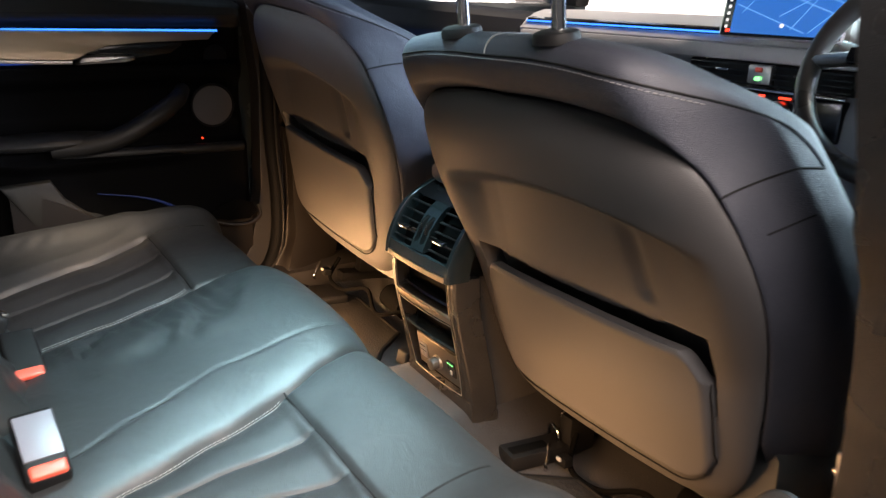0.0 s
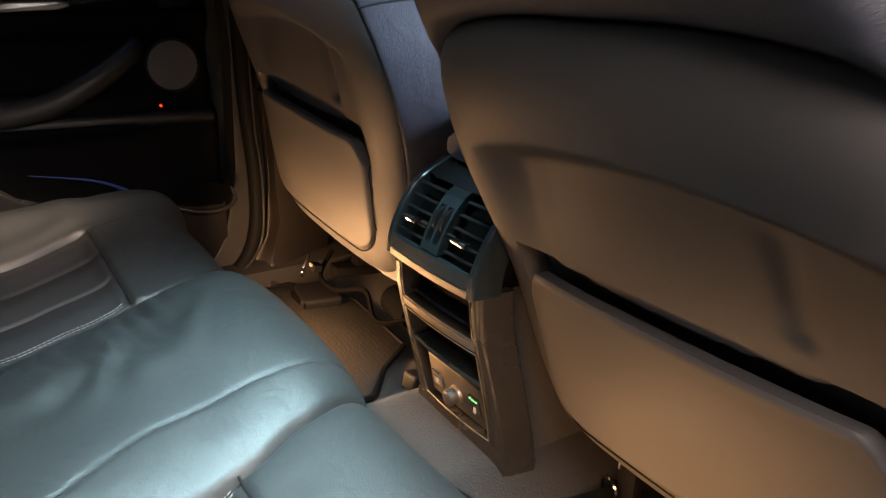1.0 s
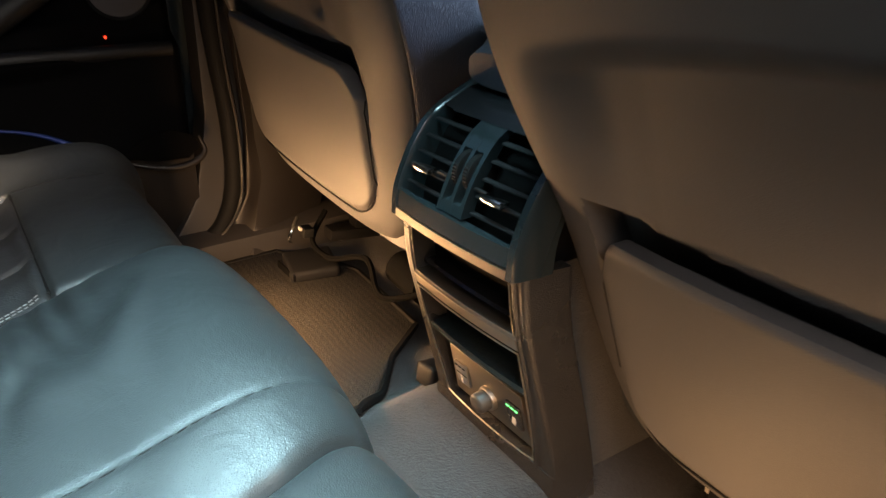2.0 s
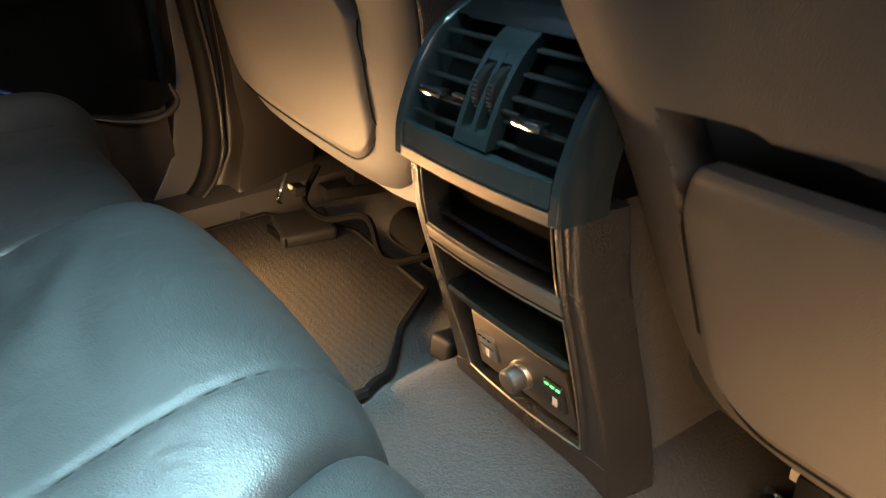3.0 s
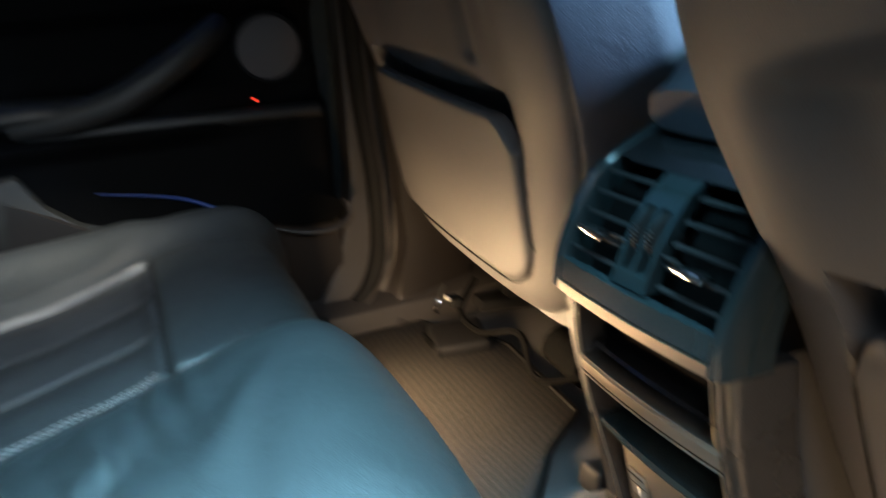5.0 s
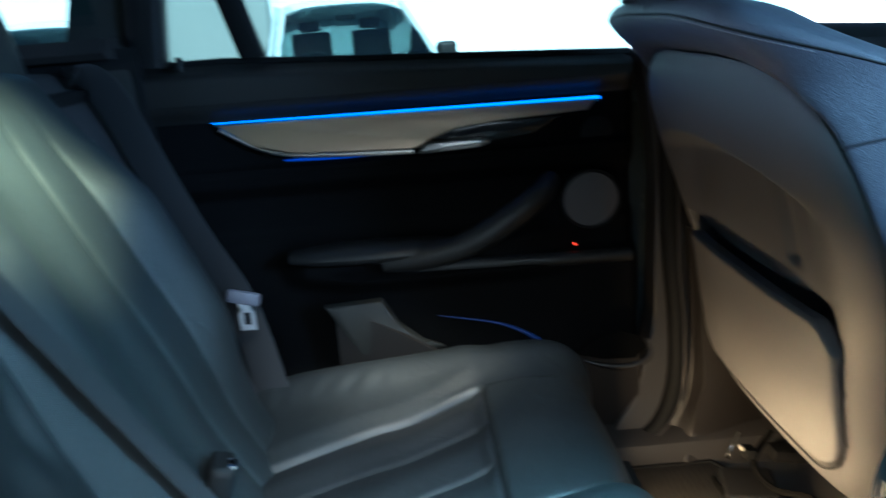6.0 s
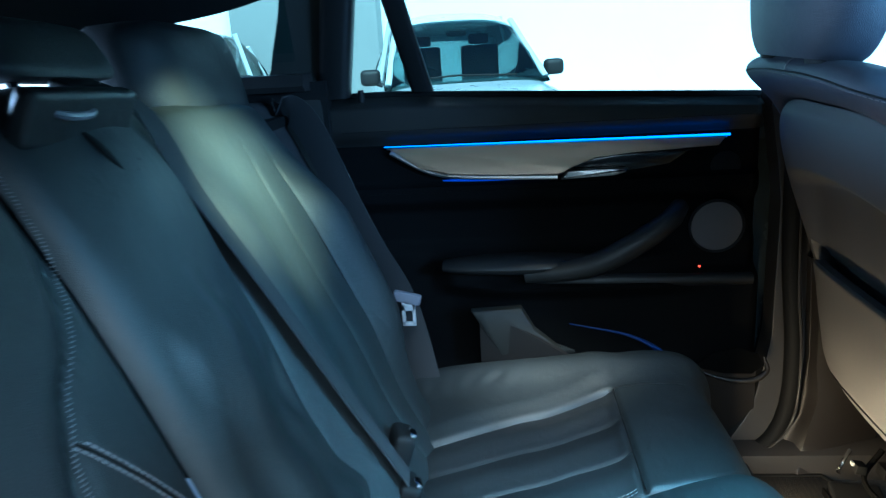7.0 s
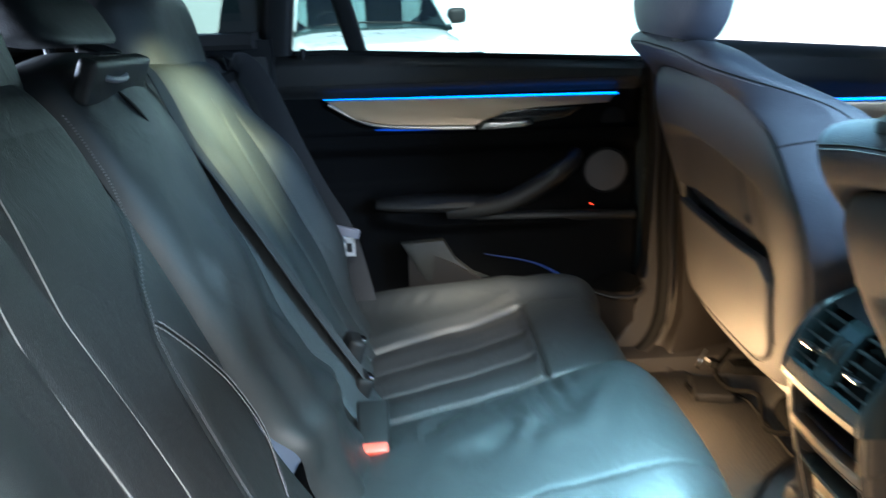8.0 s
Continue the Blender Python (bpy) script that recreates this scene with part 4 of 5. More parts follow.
# ---- left rear door ----
def door_x(y, z):
    """Inner skin of the rear door; towards the cabin is +x."""
    x = -0.772
    x += 0.022 * smooth(0.635, 0.665, z) - 0.030 * smooth(0.715, 0.742, z) ** 2
    x -= 0.004 * groove(z - 0.662, 0.003)
    x += 0.010 * smooth(0.565, 0.555, z) * smooth(0.50, 0.53, z)
    x -= 0.012 * smooth(0.535, 0.50, z) * smooth(0.42, 0.45, z)
    arm = smooth(-0.66, -0.60, y) * smooth(-0.12, -0.25, y)
    x += 0.030 * arm * smooth(0.43, 0.405, z) * smooth(0.33, 0.37, z)
    x += 0.035 * smooth(0.385, 0.36, z) * smooth(-0.62, -0.50, y)
    x += 0.020 * smooth(0.20, 0.12, z)
    x -= 0.022 * smooth(-0.05, -0.03, y)
    return x


def sill_drop(y, z):
    """The window sill falls towards the front."""
    return (0.013 + 0.05 * max(0.0, y + 0.70)) * smooth(0.655, 0.742, z)


rd = thing("rear_door", "black leather-lined rear car door with blue-lit aluminium trim, closed", "car door")
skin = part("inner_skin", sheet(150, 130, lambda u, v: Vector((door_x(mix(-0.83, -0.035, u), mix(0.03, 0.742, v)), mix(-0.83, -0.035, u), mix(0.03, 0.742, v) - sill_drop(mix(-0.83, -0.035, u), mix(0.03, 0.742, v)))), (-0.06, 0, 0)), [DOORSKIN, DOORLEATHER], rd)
# Upper roll takes the lighter leather in place of light from the window.
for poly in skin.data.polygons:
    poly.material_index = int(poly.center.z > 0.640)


def on_door(y, z, h=0.0):
    return Vector((door_x(y, z) + h, y, z))


trim = [(-0.722, 0.6335), (-0.41, 0.6335), (-0.10, 0.6285), (-0.115, 0.612), (-0.27, 0.606), (-0.335, 0.600), (-0.375, 0.586), (-0.395, 0.573), (-0.405, 0.570), (-0.50, 0.573), (-0.60, 0.579), (-0.655, 0.592), (-0.69, 0.612)]


def dense(o, m=6):
    out = []
    for i in range(len(o)):
        p, q = Vector(o[i]), Vector(o[(i + 1) % len(o)])
        out += [tuple(p.lerp(q, k / m)) for k in range(m)]
    return out


part("aluminium_trim", plate(dense(trim), 0.016, lambda a, b, h: Vector((-0.776 + h + 0.012 * bump(b, 0.59, 0.02), a, b)), 0.003), BRUSHED, rd, "brushed aluminium trim strip")
part("trim_edge", tube(spline([(-0.760, -0.715, 0.625), (-0.757, -0.655, 0.591), (-0.753, -0.60, 0.577), (-0.752, -0.50, 0.571), (-0.752, -0.405, 0.568)], 24), 0.0045, 8), SATIN, rd, "bright lower edge of the trim")
part("light_strip", tube([(-0.756, mix(-0.725, -0.096, k / 20), mix(0.637, 0.6315, k / 20)) for k in range(21)], lambda t: 0.0009 + 0.0014 * t, 6), BLUE, rd, "glowing blue ambient light strip")
part("light_strip", tube([(-0.769, mix(-0.62, -0.42, k / 10), 0.5665) for k in range(11)], lambda t: 0.0042 - 0.012 * (t - 0.5) ** 2, 8), BLUEDIM, rd, "glowing blue lower light strip")
hd = [(-0.398, 0.562), (-0.300, 0.566), (-0.281, 0.571), (-0.279, 0.577), (-0.300, 0.580), (-0.385, 0.579)]
part("door_handle", plate(dense(hd, 4), 0.018, lambda a, b, h: Vector((-0.768 + h, a, b)), 0.004), SATIN, rd, "satin silver inside handle")
part("handle_bowl", plate(dense([(-0.385, 0.583), (-0.335, 0.598), (-0.27, 0.604), (-0.16, 0.606), (-0.20, 0.580), (-0.28, 0.570)], 4), 0.006, lambda a, b, h: Vector((-0.777 + h, a, b)), 0.002), GLOSS, rd)
for z in (0.548, 0.5455):
    part("stitching", stitches([on_door(mix(-0.76, -0.16, k / 30), z, 0.0008) for k in range(31)], 0.007, 0.005, 0.0006), RUBBER, rd)
part("stitching", stitches([on_door(mix(-0.80, -0.06, k / 30), 0.667, 0.0008) for k in range(31)], 0.007, 0.005, 0.0005), RUBBER, rd)
# armrest pad and the grip that sweeps up from it
ap = []
for k in range(21):
    v = k / 20
    y = mix(-0.625, -0.34, v)
    r = math.sin(math.pi * (0.05 + 0.9 * v)) ** 0.35
    ap.append([Vector((-0.735 + 0.045 * r * math.cos(t), y, 0.408 + 0.018 * r * math.sin(t))) for t in (2 * math.pi * j / 20 for j in range(20))])
part("armrest", loft(ap), DOORLEATHER, rd, "black leather armrest pad")
gp = spline([(-0.715, -0.47, 0.392), (-0.705, -0.40, 0.399), (-0.70, -0.33, 0.417), (-0.705, -0.26, 0.452), (-0.725, -0.205, 0.485), (-0.76, -0.18, 0.502)], 30)
part("grip", tube(gp, lambda t: 0.016 + 0.006 * math.sin(math.pi * t), 14), DOORLEATHER, rd, "sweeping leather pull grip")
part("lower_ledge", tube(spline([(-0.735, -0.46, 0.372), (-0.728, -0.30, 0.372), (-0.732, -0.18, 0.368), (-0.745, -0.05, 0.362)], 24), 0.012, 10), DOORLEATHER, rd)
# loudspeakers
sp = part("speaker_grille", disc((-0.772, -0.112, 0.460), (1, 0, 0), 0.047, 0.010, 48, 0.003), GRILLE, rd, "round grey speaker grille")
part("grille_ring", tube([(-0.764, -0.112 + 0.049 * math.cos(t), 0.460 + 0.049 * math.sin(t)) for t in (2 * math.pi * k / 48 for k in range(49))], 0.003, 6), PLASTIC, sp)
part("tweeter_grille", disc((-0.775, -0.098, 0.572), (1, 0, 0), 0.027, 0.004, 40, 0.001), PLASTIC, rd, "small round tweeter grille")
part("lock_light", disc((-0.748, -0.145, 0.388), (1, 0, 0), 0.0022, 0.002, 10), REDGLOW, rd, "small red lamp")
part("lock_pin", disc((-0.752, -0.760, 0.722), (0, 0, 1), 0.006, 0.022, 12, 0.002), PLASTIC, rd, "black lock pin")
# map pocket with a bottle bay
pk = []
for k in range(31):
    v = k / 30
    y = mix(-0.56, -0.045, v)
    top = mix(0.315, 0.215, smooth(0.0, 0.55, v)) - 0.02 * math.sin(math.pi * v)
    x = -0.715 + 0.02 * math.sin(math.pi * v)
    pk.append([Vector((x - 0.006, y, top)), Vector((x, y, top + 0.003)), Vector((x + 0.006, y, top)), Vector((x + 0.008, y, 0.12)), Vector((x - 0.01, y, 0.035)), Vector((x - 0.04, y, 0.035)), Vector((x - 0.02, y, 0.12))])
part("map_pocket", loft(pk), DOORLOW, rd, "brown-grey plastic map pocket")
gr = [(-0.575, 0.325), (-0.48, 0.330), (-0.455, 0.285), (-0.415, 0.250), (-0.38, 0.235), (-0.52, 0.232)]
part("side_bolster", plate(dense(gr, 4), 0.02, lambda a, b, h: Vector((-0.722 + h, a, b)), 0.006), TAUPE, rd, "grey side bolster panel")
level = CANT.inverted()
bay = [(a, b + 0.018) for a, b in ((-0.165, 0.236), (-0.130, 0.262), (-0.085, 0.272), (-0.050, 0.258), (-0.038, 0.236), (-0.060, 0.220), (-0.110, 0.222))]
part("pocket_light", tube([level @ p for p in spline([(-0.715, -0.388, 0.328), (-0.712, -0.288, 0.307), (-0.710, -0.233, 0.282), (-0.708, -0.201, 0.255)], 20)], lambda t: 0.001 + 0.005 * t, 8), POCKETGLOW, rd, "dim blue light in the map pocket")
# The bay's inner shade is a black plate on the pocket, no hollow.
part("bottle_bay", plate(dense(bay, 4), 0.003, lambda a, b, h: level @ Vector((-0.672 + h, a, b)), 0.001), VOID, rd, "flat black plate for the shaded bottle bay")
part("bay_lip", tube([level @ p for p in spline([(-0.668, -0.160, 0.246), (-0.660, -0.110, 0.232), (-0.658, -0.065, 0.230), (-0.662, -0.036, 0.246), (-0.668, -0.040, 0.272)], 24)], lambda t: 0.002 + 0.004 * math.sin(math.pi * t), 10), DOORLOW, rd, "rounded bay lip")
# window frame of the door
def upright(name, p0, p1, w, d, mat_, parent, label=""):
    p0, p1 = Vector(p0), Vector(p1)
    rings = []
    for k in range(5):
        p = p0.lerp(p1, k / 4)
        rings.append([p + Vector((a, b, 0)) for a, b in rounded(-d / 2, -w / 2, d / 2, w / 2, min(w, d) * 0.3, 3)])
    return part(name, loft(rings), mat_, parent, label)


upright("window_divider", (-0.775, -0.648, 0.735), (-0.74, -0.715, 1.00), 0.040, 0.03, RUBBER, rd, "black window divider")
upright("window_frame", (-0.775, -0.815, 0.73), (-0.74, -0.772, 1.00), 0.060, 0.05, PLASTIC, rd)
part("window_pane", sheet(6, 6, lambda u, v: Vector((mix(-0.795, -0.755, v), mix(-0.79, -0.04, u), mix(0.68, 1.10, v))), (-0.004, 0, 0)), PANE, rd, "clear side window").visible_shadow = False
part("weather_strip", tube([(-0.785, y, 0.743 - sill_drop(y, 0.742)) for y in (-0.80, -0.70, -0.5, -0.3, -0.04)], 0.008, 6), RUBBER, rd)

# ---- pillars and body shell ----
def pillar(name, rows, mat_, label):
    """rows: (z, x, y0, y1, depth)"""
    rings = []
    for k in range(41):
        z = mix(rows[0][0], rows[-1][0], k / 40)
        x, y0, y1, d = (table([(r[0], r[i]) for r in rows], z) for i in (1, 2, 3, 4))
        s = 1 if x > 0 else -1
        rings.append([Vector((x + s * d * (0.5 - a), b, z)) for a, b in rounded(-0.5, y0, 0.5, y1, min(0.012, (y1 - y0) * 0.3), 4)])
    return tagged(part(name, loft(rings), mat_), label, "pillar trim", kind="structure")


pillar("trim_pillar_left", [(-0.03, -0.680, -0.16, 0.14, 0.07), (0.04, -0.690, -0.10, 0.13, 0.06), (0.12, -0.710, -0.045, 0.12, 0.06), (0.25, -0.730, -0.012, 0.11, 0.06), (0.50, -0.745, -0.005, 0.10, 0.06), (0.75, -0.765, -0.030, 0.075, 0.06), (1.10, -0.70, -0.08, 0.03, 0.05)], TRIM, "dark trim of the door pillar")
pillar("trim_pillar_rear", [(0.25, -0.72, -1.00, -0.83, 0.05), (0.745, -0.735, -0.98, -0.830, 0.06), (0.775, -0.765, -0.930, -0.835, 0.05), (0.91, -0.760, -0.898, -0.806, 0.05), (1.02, -0.72, -0.870, -0.775, 0.05)], TAUPE, "taupe trim of the rear roof pillar")
for s in (-1, 1):
    tagged(part("sill_trim", loft([[Vector((s * a, y, b)) for a, b in ((0.645, 0.012), (0.655, 0.042), (0.68, 0.055), (0.74, 0.055), (0.80, 0.02), (0.80, -0.10), (0.645, -0.10))] for y in (-0.75, -0.3, 0.0, 0.5, 1.1)]), TRIM), "dark plastic door sill trim", "sill", kind="structure")


def roof_z(x, y):
    z = table([(-2.0, 0.78), (-1.5, 0.90), (-1.05, 0.995), (-0.6, 1.10), (-0.1, 1.165), (0.5, 1.13), (0.75, 1.06)], y)
    return z - 0.10 * (abs(x) / 0.72) ** 3


def ceiling_mesh():
    bm = bmesh.new()
    nx, ny = 40, 60
    for lift, sign in ((0.0, 1), (0.03, -1)):
        g = [[bm.verts.new((mix(-0.74, 0.74, i / nx), mix(-1.42, 0.62, j / ny), roof_z(mix(-0.74, 0.74, i / nx), mix(-1.42, 0.62, j / ny)) + lift)) for i in range(nx + 1)] for j in range(ny + 1)]
        for j in range(ny):
            for i in range(nx):
                y, x = mix(-1.42, 0.62, (j + 0.5) / ny), mix(-0.74, 0.74, (i + 0.5) / nx)
                if not (-0.13 < x < 0.33 and -0.50 < y < -0.08):
                    f = (g[j][i], g[j][i + 1], g[j + 1][i + 1], g[j + 1][i])
                    bm.faces.new(f if sign > 0 else f[::-1])
    return bm


tagged(part("ceiling", ceiling_mesh(), HEADLINER), "dark cloth headliner with an opening for the added roof panel", "headliner", kind="structure")
# Roof panel is added, only to carry the overhead fill on the bench.
sr = thing("sunroof", "unseen glass roof panel added over the rear bench", "sunroof", kind="structure")
part("window_pane", box((0.10, -0.29, 1.20), (0.52, 0.48, 0.006), 0.002), PANE, sr).visible_shadow = False
for x, y, w_, d_ in ((0.10, -0.525, 0.54, 0.03), (0.10, -0.055, 0.54, 0.03), (-0.155, -0.29, 0.03, 0.50), (0.355, -0.29, 0.03, 0.50)):
    part("frame", box((x, y, 1.165), (w_, d_, 0.09), 0.006), HEADLINER, sr)
# Housing added for the two aimed spots; no roof lamp is seen.
rl = thing("added_roof_lamp", "unseen roof lamp housing added over the rear bench", "roof lamp")
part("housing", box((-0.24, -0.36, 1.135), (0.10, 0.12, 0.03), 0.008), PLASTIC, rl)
tagged(part("wall_left", box((-0.855, -0.43, 0.30), (0.03, 3.1, 0.80)), BODY, smooth=False), "dark outer body side of the car", "car body", kind="structure")
tagged(part("wall_right", box((0.855, 0.60, 0.30), (0.03, 1.15, 0.80)), BODY, smooth=False), "dark outer body side by the driver's door", "car body", kind="structure")
for x in (-0.33, 0.40):
    fw = thing("footwell_lamp", "small warm footwell lamp under the bench edge", "footwell lamp", "footwell lamps")
    part("housing", box((x, -0.152, 0.150), (0.18, 0.016, 0.045), 0.004), PLASTIC, fw)
# rear quarter: body below and behind the small side window, load cover, tail
for s in (-1, 1):
    tagged(part("wall_quarter", sheet(24, 16, lambda u, v: Vector((s * (-0.735 + 0.06 * (1 - v)) * -1 if s > 0 else -0.735 - 0.0 * v, mix(-2.0, -0.82, u), mix(-0.05, 0.765, v))), (s * 0.05, 0, 0)), PLASTIC), "black plastic side wall of the load space", "side wall", kind="structure")
tagged(part("wall_tail", sheet(12, 12, lambda u, v: Vector((mix(-0.74, 0.74, u), mix(-2.02, -1.95, v), mix(-0.05, 0.86, v))), (0, -0.05, 0)), PLASTIC), "black inner face of the tailgate", "tailgate", kind="structure")
rw = thing("rear_window", "raked rear screen over the load cover", "window", kind="structure")
part("window_pane", sheet(8, 8, lambda u, v: Vector((mix(-0.72, 0.72, u), mix(-2.0, -1.42, v), mix(0.82, 0.93, v) - 0.06 * abs(2 * u - 1) ** 3)), (0, 0, 0.004)), PANE, rw).visible_shadow = False
for s in (-1, 1):
    part("frame", tube([(s * 0.72, -2.0, 0.765), (s * 0.72, -1.7, 0.82), (s * 0.72, -1.42, 0.875)], 0.03, 8), HEADLINER, rw)
tagged(part("load_cover", box((0, -1.42, 0.70), (1.46, 1.06, 0.02), 0.005), HEADLINER), "black fabric load cover behind the bench", "load cover")
ql = thing("quarter_window", "small fixed side window behind the rear door", "window", kind="structure")
part("window_pane", sheet(4, 4, lambda u, v: Vector((mix(-0.775, -0.70, v), mix(-1.35, -0.88, u), mix(0.765, 1.02, v))), (-0.004, 0, 0)), PANE, ql).visible_shadow = False
part("window_sill", loft([[Vector((x, y, z + 0.0 * y)) for x, z in ((-0.69, 0.760), (-0.70, 0.780), (-0.76, 0.780), (-0.76, 0.750), (-0.70, 0.750))] for y in (-1.4, -1.1, -0.85)]), TRIM, ql)

# left front door
fd = thing("front_door", "black leather-lined front passenger door with pale trim, closed", "car door")
part("inner_skin", sheet(60, 60, lambda u, v: Vector((door_x(-0.4, mix(0.03, 0.742, v)) - 0.005, mix(0.07, 1.12, u), mix(0.03, mix(0.735, 0.66, u), v))), (-0.06, 0, 0)), PLASTIC, fd)
part("aluminium_trim", plate(dense([(0.10, 0.600), (0.62, 0.592), (1.05, 0.590), (1.05, 0.560), (0.62, 0.545), (0.10, 0.545)]), 0.014, lambda a, b, h: Vector((-0.768 + h, a, b)), 0.003), BRUSHED, fd, "brushed aluminium trim strip")
part("light_strip", tube([(-0.752, mix(0.10, 1.05, k / 10), mix(0.605, 0.594, k / 10)) for k in range(11)], 0.003, 6), BLUE, fd, "glowing blue ambient light strip")
part("armrest", box((-0.73, 0.45, 0.42), (0.09, 0.5, 0.06), 0.02, segments=3), LEATHER, fd)
part("window_pane", sheet(4, 4, lambda u, v: Vector((mix(-0.795, -0.72, v), mix(0.08, 1.10, u), mix(0.74, 1.08, v))), (-0.004, 0, 0)), PANE, fd).visible_shadow = False
upright("window_frame", (-0.785, 1.10, 0.72), (-0.70, 0.62, 1.09), 0.05, 0.05, PLASTIC, fd)
rf = thing("front_door", "plain dark driver's door, closed", "car door")
# Pale dash grey puts the daylight on this door into its colour.
part("inner_skin", sheet(30, 30, lambda u, v: Vector((0.77 - 0.02 * smooth(0.5, 0.7, v), mix(0.07, 1.12, u), mix(0.03, 0.742, v))), (0.06, 0, 0)), DASHTOP, rf)
part("window_pane", sheet(4, 4, lambda u, v: Vector((mix(0.795, 0.72, v), mix(0.08, 1.10, u), mix(0.74, 1.08, v))), (0.004, 0, 0)), PANE, rf).visible_shadow = False
upright("window_frame", (0.785, 1.10, 0.72), (0.70, 0.62, 1.09), 0.05, 0.05, PLASTIC, rf)
ws = thing("windscreen", "raked clear windscreen", "windscreen", kind="structure")
part("window_pane", sheet(8, 8, lambda u, v: Vector((mix(-0.70, 0.70, u) * mix(1.04, 0.95, v), mix(1.55, 0.60, v), mix(0.74, 1.10, v))), (0, 0.005, 0)), PANE, ws).visible_shadow = False
mi = thing("door_mirror", "outside mirror in a dark shell by the front window", "door mirror")
part("shell", box((-0.98, 1.05, 0.76), (0.22, 0.10, 0.16), 0.04, segments=4), BODY, mi)
part("glass", box((-0.985, 0.994, 0.765), (0.17, 0.006, 0.12), 0.002), CHROME, mi, "mirror glass")
part("arm", box((-0.84, 1.05, 0.72), (0.12, 0.06, 0.05), 0.015), PLASTIC, mi)

cant(before)

# foot of the left door pillar: seal, lip and the floor duct before it
seal = thing("door_seal", "black rubber seal along the door opening", "door seal")
part("lip", tube(spline([(-0.702, 0.012, 0.75), (-0.700, 0.012, 0.46), (-0.697, 0.022, 0.27), (-0.692, 0.010, 0.15), (-0.684, -0.035, 0.085), (-0.676, -0.12, 0.062), (-0.672, -0.25, 0.055)], 60), 0.016, 10), RUBBER, seal)
part("bead", tube(spline([(-0.682, 0.020, 0.60), (-0.682, 0.022, 0.40), (-0.680, 0.030, 0.27), (-0.675, 0.020, 0.15), (-0.668, -0.025, 0.090), (-0.660, -0.10, 0.068)], 50), 0.0025, 6), TRIM, seal, "thin raised bead")
lip = thing("pillar_foot", "brown-grey curved lower trim flowing into the sill", "pillar trim", kind="structure")
YS = [(0.03, -0.075), (0.08, -0.012), (0.15, 0.036), (0.27, 0.048), (0.45, 0.044)]
YE = [(0.03, 0.008), (0.041, 0.016), (0.119, 0.040), (0.188, 0.057), (0.322, 0.046), (0.45, 0.042)]


def foot(u, v):
    z = mix(0.028, 0.45, v)
    s, r = table(YS, z), table(YE, z)
    flare = 0.035 * smooth(0.10, 0.02, z)
    if u < 0.4:
        k = u / 0.4
        return Vector((mix(-0.690, -0.662, smooth(0, 1, k) * k) + flare * k, mix(s, max(r, s + 0.004), k), z))
    k = (u - 0.4) / 0.6
    return Vector((mix(-0.662, -0.690, k * k) + flare * (1 - k), mix(max(r, s + 0.004), max(r, s) + 0.14, k), z))


part("trim", sheet(30, 50, foot, (-0.02, 0, 0)), DOORLOW, lip)
duct = thing("floor_duct", "black plastic heater duct on the floor under the seat", "floor duct")
part("outlet", box((-0.545, 0.085, 0.052), (0.085, 0.085, 0.022), 0.008, Euler((0, radians(4), radians(-12))).to_matrix(), segments=3), PLASTIC, duct)
part("louvre", box((-0.545, 0.040, 0.052), (0.070, 0.004, 0.012), 0.001), VOID, duct)
cover = thing("rail_cover", "black plastic seat rail end cover on the floor", "rail cover")
part("cap", box((-0.135, 0.078, 0.060), (0.034, 0.050, 0.030), 0.007, Euler((radians(-12), 0, radians(8))).to_matrix(), segments=3), PLASTIC, cover)

rail = thing("rail_cover", "black steel seat rail end with a bright latch on the carpet", "rail cover")
part("rail_end", box((0.208, 0.125, 0.012), (0.052, 0.115, 0.028), 0.005, Euler((0, radians(-3), radians(-10))).to_matrix(), segments=2), PLASTIC, rail)
part("slot", box((0.208, 0.110, 0.0265), (0.020, 0.070, 0.003), 0.001, Euler((0, 0, radians(-10))).to_matrix()), VOID, rail)
part("latch", tube(spline([(0.186, 0.178, 0.020), (0.192, 0.172, 0.045), (0.206, 0.168, 0.052), (0.221, 0.166, 0.044), (0.225, 0.164, 0.018)], 20), 0.0032, 8), CHROME, rail, "bright bent latch")
part("bracket", box((0.228, 0.205, 0.040), (0.030, 0.060, 0.075), 0.005, segments=2), PLASTIC, rail)
part("clip", box((0.206, 0.192, 0.062), (0.010, 0.008, 0.012), 0.002), IVORY, rail, "pale clip")

pillar("trim_pillar_right", [(-0.08, 0.700, 0.03, 0.22, 0.08), (0.12, 0.725, 0.085, 0.22, 0.07), (0.326, 0.74, 0.054, 0.20, 0.07), (0.42, 0.74, 0.040, 0.19, 0.07), (0.52, 0.74, 0.020, 0.18, 0.07), (0.60, 0.74, -0.021, 0.13, 0.07), (0.77, 0.74, -0.074, 0.09, 0.07), (1.08, 0.68, -0.15, 0.03, 0.06)], CONSOLE, "dark trim of the door pillar beside the open door")

anchor = thing("belt_anchor", "pale steel belt anchor plate on the driver's door pillar", "belt anchor")
part("plate", plate(rounded(-0.012, -0.030, 0.012, 0.030, 0.006), 0.004, lambda a, b, h: Vector((0.716 - h, 0.125 + a - 0.15 * b, 0.275 + b)), 0.001), PEWTER, anchor)
part("bolt", disc((0.712, 0.125, 0.275), (-1, 0, 0), 0.008, 0.006, 12, 0.002), CHROME, anchor)
hinge = thing("hinge_cover", "rounded grey cap at the foot of the driver's seat", "seat cap")
part("cap", disc((0.690, 0.060, 0.225), (0.25, -0.8, 0.5), 0.030, 0.02, 32, 0.010), TAUPE, hinge)
